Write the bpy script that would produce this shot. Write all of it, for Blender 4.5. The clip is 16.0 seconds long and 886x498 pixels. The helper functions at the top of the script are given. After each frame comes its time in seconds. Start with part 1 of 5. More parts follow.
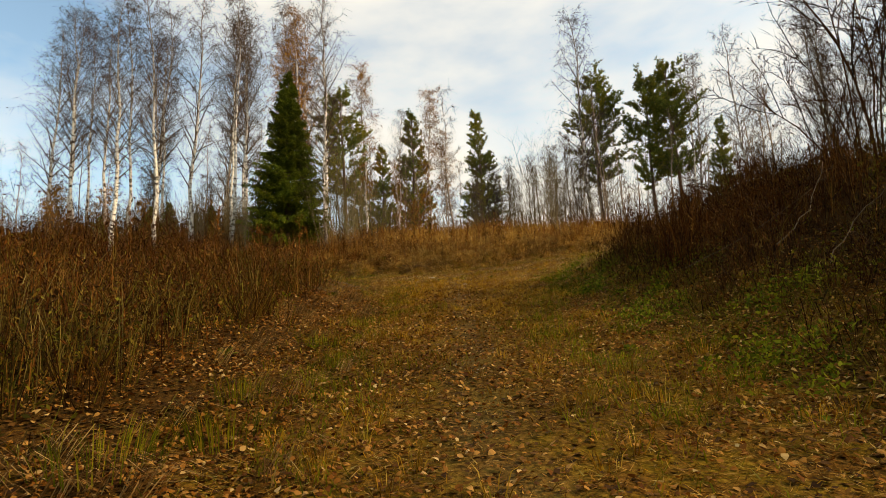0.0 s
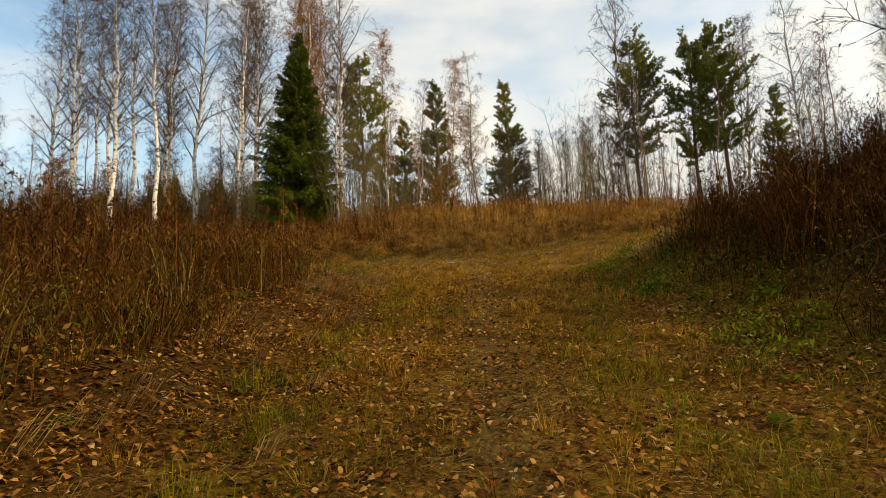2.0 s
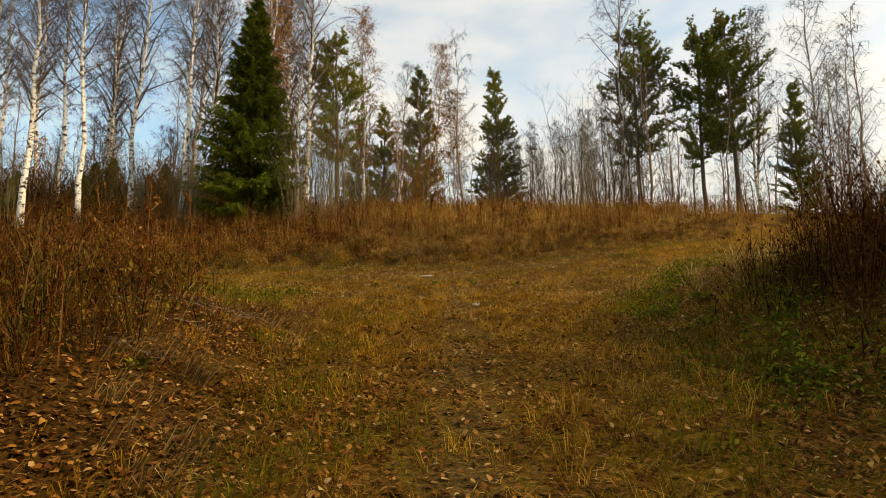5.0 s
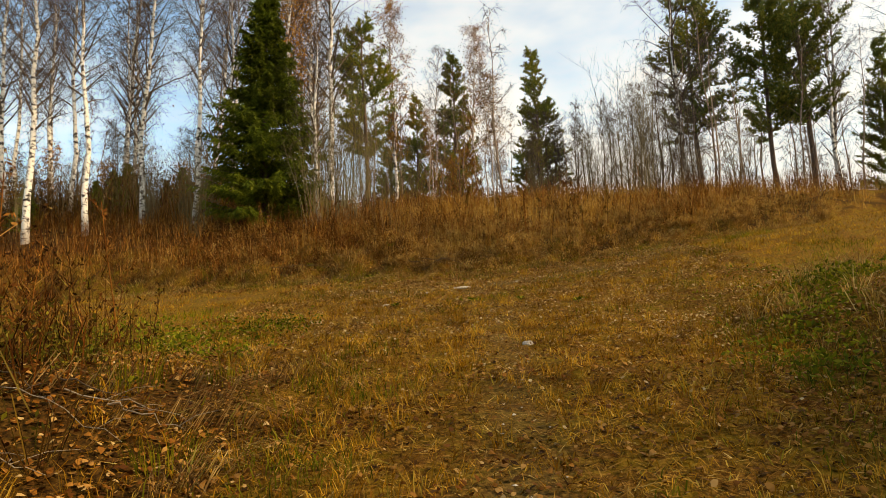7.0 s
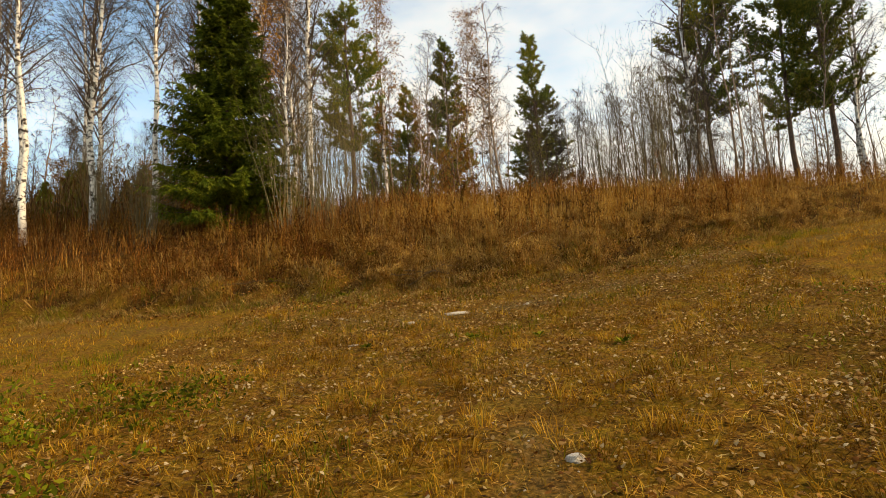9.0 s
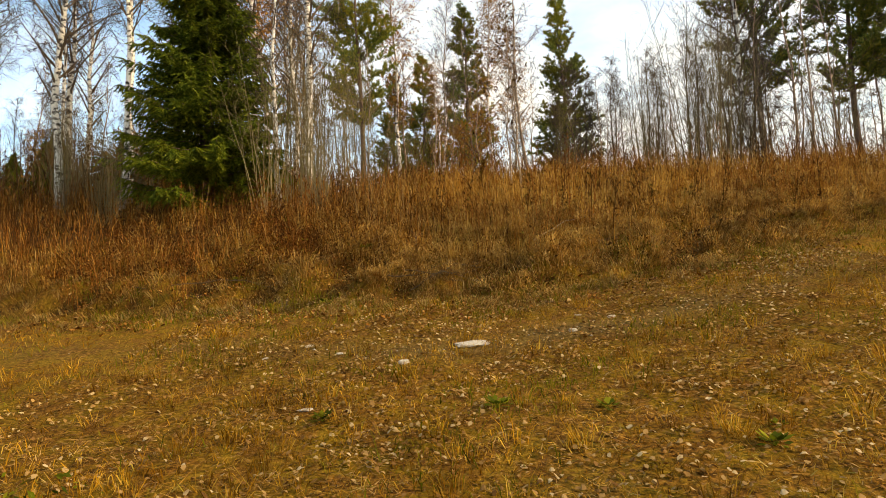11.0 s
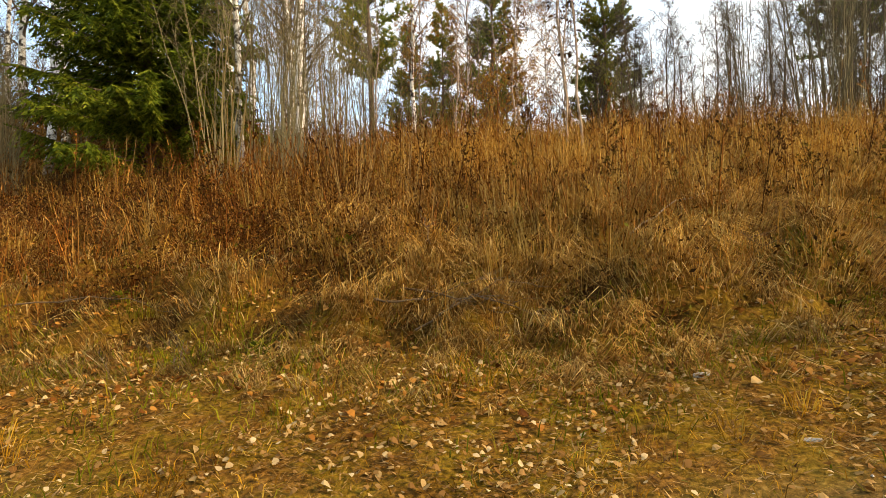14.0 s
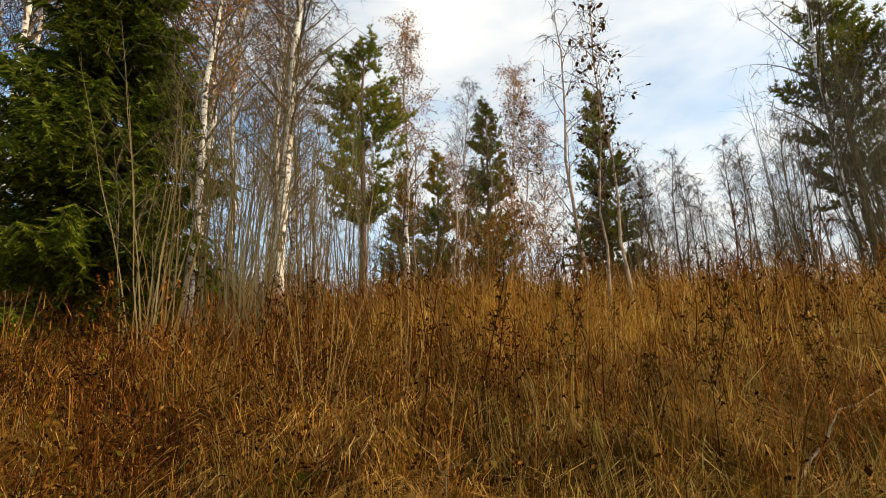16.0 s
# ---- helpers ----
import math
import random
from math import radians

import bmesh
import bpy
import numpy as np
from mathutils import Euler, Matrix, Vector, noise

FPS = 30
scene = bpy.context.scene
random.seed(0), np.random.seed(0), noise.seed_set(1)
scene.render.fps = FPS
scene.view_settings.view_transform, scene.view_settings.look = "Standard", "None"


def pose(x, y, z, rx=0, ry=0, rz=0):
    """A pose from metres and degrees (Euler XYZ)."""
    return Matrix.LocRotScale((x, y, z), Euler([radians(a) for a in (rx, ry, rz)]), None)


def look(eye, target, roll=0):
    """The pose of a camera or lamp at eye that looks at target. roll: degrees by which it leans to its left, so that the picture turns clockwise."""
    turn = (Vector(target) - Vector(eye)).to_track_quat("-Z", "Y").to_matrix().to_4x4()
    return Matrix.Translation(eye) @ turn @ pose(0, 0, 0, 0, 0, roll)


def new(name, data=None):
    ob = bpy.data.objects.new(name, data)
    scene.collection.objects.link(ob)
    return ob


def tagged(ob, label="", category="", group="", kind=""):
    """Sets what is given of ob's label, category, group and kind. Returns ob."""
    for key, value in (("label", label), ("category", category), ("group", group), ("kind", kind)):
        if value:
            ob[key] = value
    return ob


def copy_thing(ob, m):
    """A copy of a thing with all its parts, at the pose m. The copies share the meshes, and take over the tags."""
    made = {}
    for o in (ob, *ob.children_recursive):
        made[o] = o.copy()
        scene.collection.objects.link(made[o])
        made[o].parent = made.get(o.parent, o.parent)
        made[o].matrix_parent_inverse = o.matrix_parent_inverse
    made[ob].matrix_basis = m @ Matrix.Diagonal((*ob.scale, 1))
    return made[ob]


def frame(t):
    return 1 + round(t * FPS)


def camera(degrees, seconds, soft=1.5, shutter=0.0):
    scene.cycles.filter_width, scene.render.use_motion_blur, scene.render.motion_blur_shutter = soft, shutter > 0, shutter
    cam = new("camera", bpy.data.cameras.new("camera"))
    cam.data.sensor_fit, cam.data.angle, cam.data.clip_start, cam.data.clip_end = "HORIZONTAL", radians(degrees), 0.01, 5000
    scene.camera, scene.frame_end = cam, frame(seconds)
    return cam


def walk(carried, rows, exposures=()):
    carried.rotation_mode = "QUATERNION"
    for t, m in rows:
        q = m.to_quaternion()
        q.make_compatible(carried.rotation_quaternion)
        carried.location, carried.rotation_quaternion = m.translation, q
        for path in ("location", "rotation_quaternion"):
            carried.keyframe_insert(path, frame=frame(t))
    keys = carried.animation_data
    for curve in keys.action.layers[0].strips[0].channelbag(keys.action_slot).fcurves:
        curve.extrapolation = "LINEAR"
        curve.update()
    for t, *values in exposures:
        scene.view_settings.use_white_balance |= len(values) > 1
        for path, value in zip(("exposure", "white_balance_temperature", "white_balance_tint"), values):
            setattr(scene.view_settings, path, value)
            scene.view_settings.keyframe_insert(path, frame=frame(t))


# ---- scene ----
cam = camera(74.3, 16.0, 0.6)
PATH = [
    (0, (0.016, 0.153, 1.539), (0.012, 2.124, 1.879), -3.1),
    (0.5, (0.052, 0.833, 1.721), (-0.001, 2.791, 2.124), -3.9),
    (1, (0.064, 1.477, 1.845), (0.034, 3.443, 2.212), -1.5),
    (1.5, (0.119, 2.139, 1.976), (0.019, 4.108, 2.314), -1.6),
    (2, (0.157, 2.787, 2.057), (0.061, 4.766, 2.328), -2.2),
    (2.5, (0.205, 3.447, 2.208), (0.126, 5.418, 2.538), -3.9),
    (3, (0.187, 4.104, 2.357), (0.129, 6.07, 2.721), -4.6),
    (3.5, (0.205, 4.734, 2.484), (0.214, 6.708, 2.806), -2.0),
    (4, (0.178, 5.388, 2.633), (0.194, 7.366, 2.929), -1.1),
    (4.2, (0.166, 5.652, 2.71), (0.184, 7.632, 2.993), 0.0),
    (6.3, (0.229, 8.505, 3.305), (0.105, 10.485, 3.556), -2.3),
    (6.5, (0.216, 8.77, 3.402), (0.109, 10.748, 3.679), -1.4),
    (7, (0.235, 9.417, 3.535), (0.054, 11.395, 3.769), -2.4),
    (7.5, (0.19, 10.075, 3.659), (0.002, 12.052, 3.893), -3.4),
    (8, (0.182, 10.755, 3.812), (0.05, 12.738, 4.038), -3.4),
    (8.5, (0.137, 11.387, 3.958), (-0.016, 13.368, 4.187), -3.9),
    (8.7, (0.122, 11.668, 4.027), (-0.041, 13.648, 4.252), -3.4),
    (10.8, (0.004, 14.545, 4.628), (-0.186, 16.528, 4.808), -3.7),
    (11, (-0.037, 14.873, 4.667), (-0.268, 16.854, 4.819), -2.4),
    (11.5, (-0.098, 15.669, 4.794), (-0.469, 17.625, 4.985), -2.7),
    (12, (-0.121, 16.338, 4.925), (-0.397, 18.306, 5.149), -0.8),
    (12.5, (-0.166, 17.039, 4.995), (-0.445, 19.015, 5.123), -1.9),
    (13, (-0.339, 17.685, 5.098), (-0.619, 19.658, 5.271), -1.7),
    (13.5, (-0.485, 18.343, 5.19), (-0.775, 20.314, 5.369), -3.9),
    (14, (-0.651, 18.989, 5.271), (-0.943, 20.967, 5.324), -1.5),
    (14.5, (-0.8, 19.591, 5.413), (-1.036, 21.574, 5.534), 0.2),
    (15, (-0.947, 20.16, 5.605), (-1.156, 22.129, 5.889), -0.6),
    (15.5, (-1.148, 20.766, 5.793), (-1.346, 22.712, 6.208), 0.5),
    (16, (-1.21, 21.328, 5.964), (-1.448, 23.24, 6.5), -1.0),
]
walk(cam, [(t, look(eye, target, roll)) for t, eye, target, roll in PATH],
     [(0, -0.42, 8300, 10), (1.5, -0.42, 8300, 10), (2.5, -0.42, 8200, 10), (3.2, -0.52, 8200, 10), (4, -0.52, 8200, 10), (6.5, -0.32, 8200, 10), (7.5, -0.3, 8200, 10), (8.5, -0.3, 8200, 10), (11, -0.05, 8100, 10),
      (12.5, 0.05, 8000, 10), (13.5, 0.2, 7700, 10), (14.5, 0.28, 7500, 10), (15, 0.12, 7400, 10), (15.5, -0.14, 7400, 10), (16, -0.34, 7400, 10)])


# ---- sky, sun ----
SUN_AZ, SUN_EL = 100.0, 34.0
sun_dir = Vector((math.sin(radians(SUN_AZ)) * math.cos(radians(SUN_EL)), math.cos(radians(SUN_AZ)) * math.cos(radians(SUN_EL)), math.sin(radians(SUN_EL))))
scene.view_settings.exposure = 0.0
sun_lamp = new("sun", bpy.data.lights.new("sun", "SUN"))
sun_lamp.data.energy, sun_lamp.data.angle, sun_lamp.data.color = 5.4, radians(4.0), (1.0, 0.80, 0.55)
sun_lamp.matrix_world = look(sun_dir * 200, (0, 0, 0))

world = bpy.data.worlds.new("autumn_sky")
scene.world = world
world.use_nodes = True
wn, wl = world.node_tree.nodes, world.node_tree.links
wn.clear()
w_out = wn.new("ShaderNodeOutputWorld")
w_bg = wn.new("ShaderNodeBackground")
w_sky = wn.new("ShaderNodeTexSky")
w_sky.sky_type, w_sky.sun_disc = "NISHITA", False
w_sky.sun_elevation, w_sky.sun_rotation = radians(SUN_EL), radians(SUN_AZ)
w_sky.dust_density = 1.5
w_co = wn.new("ShaderNodeTexCoord")
w_map = wn.new("ShaderNodeMapping")
w_map.inputs["Scale"].default_value = (1.3, 1.0, 3.2)
w_map.inputs["Rotation"].default_value = (0.15, 0.1, 0.5)
w_noise = wn.new("ShaderNodeTexNoise")
w_noise.inputs["Scale"].default_value, w_noise.inputs["Detail"].default_value, w_noise.inputs["Roughness"].default_value = 1.7, 6.0, 0.52
w_ramp = wn.new("ShaderNodeValToRGB")
w_ramp.color_ramp.elements[0].position, w_ramp.color_ramp.elements[1].position = 0.34, 0.66
w_mix = wn.new("ShaderNodeMix")
w_mix.data_type = "RGBA"
w_mix.inputs["B"].default_value = (9.5, 9.9, 10.2, 1)
wl.new(w_co.outputs["Generated"], w_map.inputs["Vector"])
wl.new(w_map.outputs["Vector"], w_noise.inputs["Vector"])
w_sep, w_add = wn.new("ShaderNodeSeparateXYZ"), wn.new("ShaderNodeMath")
w_add.operation = "MULTIPLY_ADD"
w_add.inputs[1].default_value = 0.16
wl.new(w_co.outputs["Generated"], w_sep.inputs["Vector"])
wl.new(w_sep.outputs["X"], w_add.inputs[0])
wl.new(w_noise.outputs["Fac"], w_add.inputs[2])
wl.new(w_add.outputs["Value"], w_ramp.inputs["Fac"])
wl.new(w_ramp.outputs["Color"], w_mix.inputs["Factor"])
w_gain = wn.new("ShaderNodeMix")
w_gain.data_type, w_gain.blend_type = "RGBA", "MULTIPLY"
w_gain.inputs["Factor"].default_value = 1.0
w_gain.inputs["B"].default_value = (2.1, 2.5, 2.55, 1)
wl.new(w_sky.outputs["Color"], w_gain.inputs["A"])
wl.new(w_gain.outputs["Result"], w_mix.inputs["A"])
wl.new(w_mix.outputs["Result"], w_bg.inputs["Color"])
w_bg.inputs["Strength"].default_value = 0.15
wl.new(w_bg.outputs["Background"], w_out.inputs["Surface"])


# ---- materials ----
def ramp_node(n, stops):
    r = n.new("ShaderNodeValToRGB")
    e = r.color_ramp.elements
    while len(e) < len(stops):
        e.new(0.5)
    for k, (p, c) in enumerate(stops):
        e[k].position, e[k].color = p, (*c, 1)
    return r


def plant_material(name, stops, translucent=0.25, rough=0.75, patch=0.6, patch_tint=(0.75, 0.7, 0.6)):
    """Thin dry plant matter: its colour varies from piece to piece and in patches over the ground."""
    m = bpy.data.materials.new(name)
    m.use_nodes = True
    n, l = m.node_tree.nodes, m.node_tree.links
    bsdf, out = n["Principled BSDF"], n["Material Output"]
    bsdf.inputs["Roughness"].default_value = rough
    bsdf.inputs["Specular IOR Level"].default_value = 0.04
    geo = n.new("ShaderNodeNewGeometry")
    r = ramp_node(n, stops)
    l.new(geo.outputs["Random Per Island"], r.inputs["Fac"])
    noi = n.new("ShaderNodeTexNoise")
    noi.inputs["Scale"].default_value, noi.inputs["Detail"].default_value = patch, 3.0
    l.new(geo.outputs["Position"], noi.inputs["Vector"])
    mul = n.new("ShaderNodeMix")
    mul.data_type, mul.blend_type = "RGBA", "MULTIPLY"
    mul.inputs["B"].default_value = (*patch_tint, 1)
    pr = ramp_node(n, [(0.42, (0, 0, 0)), (0.58, (1, 1, 1))])
    l.new(noi.outputs["Fac"], pr.inputs["Fac"])
    l.new(pr.outputs["Color"], mul.inputs["Factor"])
    l.new(r.outputs["Color"], mul.inputs["A"])
    far = n.new("ShaderNodeTexNoise")
    far.inputs["Scale"].default_value, far.inputs["Detail"].default_value = patch * 0.27, 2.0
    l.new(geo.outputs["Position"], far.inputs["Vector"])
    fr = ramp_node(n, [(0.36, (0.72, 0.74, 0.78)), (0.5, (1.0, 0.98, 0.95)), (0.64, (1.22, 1.2, 1.05))])
    l.new(far.outputs["Fac"], fr.inputs["Fac"])
    hue = n.new("ShaderNodeMix")
    hue.data_type, hue.blend_type = "RGBA", "MULTIPLY"
    hue.inputs["Factor"].default_value = 1.0
    l.new(mul.outputs["Result"], hue.inputs["A"])
    l.new(fr.outputs["Color"], hue.inputs["B"])
    l.new(hue.outputs["Result"], bsdf.inputs["Base Color"])
    if translucent:
        tr, mx = n.new("ShaderNodeBsdfTranslucent"), n.new("ShaderNodeMixShader")
        l.new(hue.outputs["Result"], tr.inputs["Color"])
        mx.inputs["Fac"].default_value = translucent
        l.new(bsdf.outputs["BSDF"], mx.inputs[1])
        l.new(tr.outputs["BSDF"], mx.inputs[2])
        l.new(mx.outputs["Shader"], out.inputs["Surface"])
    return m


def bark_material(name, base, dark, scale, stretch, lo, hi, bump=0.4, low=None, low_z=(0.0, 1.0), high=None, high_z=(8.0, 12.0)):
    """Bark: dark marks stretched by `stretch`; low: another colour that takes over below low_z (the coarse foot of the trunk); high: the young bark above high_z."""
    m = bpy.data.materials.new(name)
    m.use_nodes = True
    n, l = m.node_tree.nodes, m.node_tree.links
    bsdf = n["Principled BSDF"]
    bsdf.inputs["Roughness"].default_value = 0.8
    bsdf.inputs["Specular IOR Level"].default_value = 0.1
    co, mp, noi = n.new("ShaderNodeTexCoord"), n.new("ShaderNodeMapping"), n.new("ShaderNodeTexNoise")
    mp.inputs["Scale"].default_value = stretch
    noi.inputs["Scale"].default_value, noi.inputs["Detail"].default_value, noi.inputs["Roughness"].default_value = scale, 5.0, 0.65
    l.new(co.outputs["Object"], mp.inputs["Vector"])
    l.new(mp.outputs["Vector"], noi.inputs["Vector"])
    r = ramp_node(n, [(lo, dark), (hi, base)])
    l.new(noi.outputs["Fac"], r.inputs["Fac"])
    col = r.outputs["Color"]
    if low:
        sep, mr, mx = n.new("ShaderNodeSeparateXYZ"), n.new("ShaderNodeMapRange"), n.new("ShaderNodeMix")
        mx.data_type = "RGBA"
        l.new(co.outputs["Object"], sep.inputs["Vector"])
        l.new(sep.outputs["Z"], mr.inputs["Value"])
        mr.inputs["From Min"].default_value, mr.inputs["From Max"].default_value = low_z
        mx.inputs["A"].default_value = (*low, 1)
        l.new(mr.outputs["Result"], mx.inputs["Factor"])
        l.new(col, mx.inputs["B"])
        col = mx.outputs["Result"]
        if high:
            mh, mz = n.new("ShaderNodeMix"), n.new("ShaderNodeMapRange")
            mh.data_type = "RGBA"
            l.new(sep.outputs["Z"], mz.inputs["Value"])
            mz.inputs["From Min"].default_value, mz.inputs["From Max"].default_value = high_z
            mh.inputs["B"].default_value = (*high, 1)
            l.new(mz.outputs["Result"], mh.inputs["Factor"])
            l.new(col, mh.inputs["A"])
            col = mh.outputs["Result"]
    l.new(col, bsdf.inputs["Base Color"])
    bp = n.new("ShaderNodeBump")
    bp.inputs["Strength"].default_value = bump
    bp.inputs["Distance"].default_value = 0.01
    l.new(noi.outputs["Fac"], bp.inputs["Height"])
    l.new(bp.outputs["Normal"], bsdf.inputs["Normal"])
    return m


def ground_material():
    m = bpy.data.materials.new("litter_soil")
    m.use_nodes = True
    n, l = m.node_tree.nodes, m.node_tree.links
    bsdf = n["Principled BSDF"]
    bsdf.inputs["Roughness"].default_value = 0.95
    bsdf.inputs["Specular IOR Level"].default_value = 0.03
    geo = n.new("ShaderNodeNewGeometry")

    def noise_of(scale, detail=5.0):
        t = n.new("ShaderNodeTexNoise")
        t.inputs["Scale"].default_value, t.inputs["Detail"].default_value, t.inputs["Roughness"].default_value = scale, detail, 0.65
        l.new(geo.outputs["Position"], t.inputs["Vector"])
        return t
    fine, mid, broad = noise_of(26.0), noise_of(4.0), noise_of(0.5, 3.0)
    litter = ramp_node(n, [(0.3, (0.035, 0.016, 0.004)), (0.48, (0.12, 0.056, 0.010)), (0.6, (0.22, 0.105, 0.02)), (0.75, (0.32, 0.18, 0.05))])
    grassy = ramp_node(n, [(0.3, (0.05, 0.033, 0.004)), (0.5, (0.15, 0.09, 0.009)), (0.7, (0.27, 0.165, 0.02))])
    soil = ramp_node(n, [(0.3, (0.05, 0.032, 0.01)), (0.55, (0.125, 0.082, 0.026)), (0.75, (0.23, 0.155, 0.06))])
    for r in (litter, grassy, soil):
        l.new(fine.outputs["Fac"], r.inputs["Fac"])
    mx = n.new("ShaderNodeMix")
    mx.data_type = "RGBA"
    pr = ramp_node(n, [(0.42, (0, 0, 0)), (0.6, (1, 1, 1))])
    l.new(mid.outputs["Fac"], pr.inputs["Fac"])
    l.new(pr.outputs["Color"], mx.inputs["Factor"])
    l.new(litter.outputs["Color"], mx.inputs["A"])
    l.new(grassy.outputs["Color"], mx.inputs["B"])
    at = n.new("ShaderNodeAttribute")
    at.attribute_name = "worn"
    mx2 = n.new("ShaderNodeMix")
    mx2.data_type = "RGBA"
    l.new(at.outputs["Fac"], mx2.inputs["Factor"])
    l.new(mx.outputs["Result"], mx2.inputs["A"])
    l.new(soil.outputs["Color"], mx2.inputs["B"])
    # dark soil of the thickets; also shade painted into hollows and the path's side
    hum = n.new("ShaderNodeAttribute")
    hum.attribute_name = "humus_shade"
    mx3 = n.new("ShaderNodeMix")
    mx3.data_type = "RGBA"
    humus_shade = ramp_node(n, [(0.35, (0.018, 0.009, 0.003)), (0.6, (0.065, 0.031, 0.008)), (0.75, (0.14, 0.066, 0.016))])
    l.new(fine.outputs["Fac"], humus_shade.inputs["Fac"])
    l.new(hum.outputs["Fac"], mx3.inputs["Factor"])
    l.new(mx2.outputs["Result"], mx3.inputs["A"])
    l.new(humus_shade.outputs["Color"], mx3.inputs["B"])
    mul = n.new("ShaderNodeMix")
    mul.data_type, mul.blend_type = "RGBA", "MULTIPLY"
    mul.inputs["Factor"].default_value = 0.6
    br = ramp_node(n, [(0.35, (0.75, 0.72, 0.7)), (0.65, (1.1, 1.05, 1.0))])
    l.new(broad.outputs["Fac"], br.inputs["Fac"])
    l.new(mx3.outputs["Result"], mul.inputs["A"])
    l.new(br.outputs["Color"], mul.inputs["B"])
    l.new(mul.outputs["Result"], bsdf.inputs["Base Color"])
    bp = n.new("ShaderNodeBump")
    bp.inputs["Strength"].default_value, bp.inputs["Distance"].default_value = 0.8, 0.03
    l.new(fine.outputs["Fac"], bp.inputs["Height"])
    l.new(bp.outputs["Normal"], bsdf.inputs["Normal"])
    return m


M_GROUND = ground_material()
M_GOLD = plant_material("golden_short_grass", [(0.0, (0.14, 0.07, 0.006)), (0.35, (0.38, 0.185, 0.015)), (0.7, (0.51, 0.28, 0.03)), (0.92, (0.6, 0.39, 0.08)), (1.0, (0.25, 0.225, 0.02))], 0.3, patch=3.4, patch_tint=(0.45, 0.39, 0.33))
M_GREEN = plant_material("green_grass", [(0.0, (0.06, 0.07, 0.005)), (0.5, (0.14, 0.15, 0.009)), (0.85, (0.25, 0.22, 0.016)), (1.0, (0.34, 0.22, 0.025))], 0.3)
M_THATCH = plant_material("dead_thatch", [(0.0, (0.06, 0.028, 0.006)), (0.3, (0.18, 0.088, 0.014)), (0.6, (0.34, 0.172, 0.03)), (0.85, (0.47, 0.27, 0.06)), (0.93, (0.53, 0.38, 0.14)), (1.0, (0.15, 0.145, 0.016))], 0.2, patch=3.4, patch_tint=(0.48, 0.4, 0.33))
M_DULL = plant_material("brown_thatch", [(0.0, (0.07, 0.038, 0.013)), (0.3, (0.19, 0.108, 0.034)), (0.6, (0.33, 0.195, 0.07)), (0.85, (0.46, 0.30, 0.12)), (1.0, (0.17, 0.165, 0.03))], 0.2, patch=3.4, patch_tint=(0.5, 0.42, 0.36))
M_HAY = plant_material("tall_dry_grass", [(0.0, (0.15, 0.065, 0.011)), (0.35, (0.46, 0.225, 0.036)), (0.7, (0.64, 0.385, 0.085)), (1.0, (0.74, 0.54, 0.2))], 0.3, patch=4.0, patch_tint=(0.62, 0.52, 0.43))
M_MAT = plant_material("matted_dead_grass", [(0.0, (0.16, 0.08, 0.02)), (0.3, (0.4, 0.21, 0.047)), (0.65, (0.59, 0.36, 0.1)), (0.9, (0.7, 0.49, 0.2)), (1.0, (0.26, 0.24, 0.04))], 0.25, patch=4.0, patch_tint=(0.35, 0.29, 0.24))
M_FOOT = plant_material("foot_grass", [(0.0, (0.1, 0.055, 0.018)), (0.35, (0.33, 0.18, 0.05)), (0.7, (0.5, 0.31, 0.1)), (0.9, (0.62, 0.46, 0.22)), (1.0, (0.17, 0.16, 0.02))], 0.25, patch=3.0, patch_tint=(0.5, 0.5, 0.4))
M_RED = plant_material("red_brown_stalks", [(0.0, (0.045, 0.016, 0.003)), (0.4, (0.18, 0.06, 0.011)), (0.75, (0.33, 0.13, 0.024)), (1.0, (0.5, 0.28, 0.08))], 0.12, patch=1.4, patch_tint=(0.55, 0.5, 0.45))
# red_brown_stalks again, darkened to stand in for shade in thickets and below the spruce
M_RED_SHADED = plant_material("shaded_red_stalks", [(0.0, (0.02, 0.007, 0.002)), (0.4, (0.08, 0.024, 0.004)), (0.75, (0.165, 0.056, 0.01)), (1.0, (0.3, 0.155, 0.036))], 0.1, patch=1.4, patch_tint=(0.55, 0.5, 0.45))
M_WEED = plant_material("withered_weeds", [(0.0, (0.017, 0.009, 0.003)), (0.35, (0.058, 0.027, 0.006)), (0.6, (0.11, 0.048, 0.009)), (0.85, (0.18, 0.115, 0.02)), (1.0, (0.14, 0.14, 0.015))], 0.15)
M_OLIVE = plant_material("olive_straw", [(0.0, (0.03, 0.022, 0.005)), (0.4, (0.09, 0.064, 0.012)), (0.8, (0.2, 0.145, 0.03)), (1.0, (0.34, 0.25, 0.08))], 0.25, patch=1.5)
M_BRUSH = plant_material("olive_brush_leaves", [(0.0, (0.055, 0.033, 0.009)), (0.5, (0.18, 0.10, 0.02)), (0.85, (0.34, 0.18, 0.03)), (1.0, (0.55, 0.25, 0.035))], 0.25, patch=0.5)
# brush, alder and dead weeds, darkened further for the bank's shade
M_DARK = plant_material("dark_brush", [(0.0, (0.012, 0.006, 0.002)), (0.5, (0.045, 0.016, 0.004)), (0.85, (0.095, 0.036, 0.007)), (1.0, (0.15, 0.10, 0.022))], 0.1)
M_LITTER = plant_material("fallen_leaves", [(0.0, (0.075, 0.025, 0.006)), (0.35, (0.21, 0.078, 0.013)), (0.65, (0.34, 0.145, 0.028)), (0.9, (0.46, 0.245, 0.07)), (1.0, (0.58, 0.4, 0.18))], 0.15, 0.55)
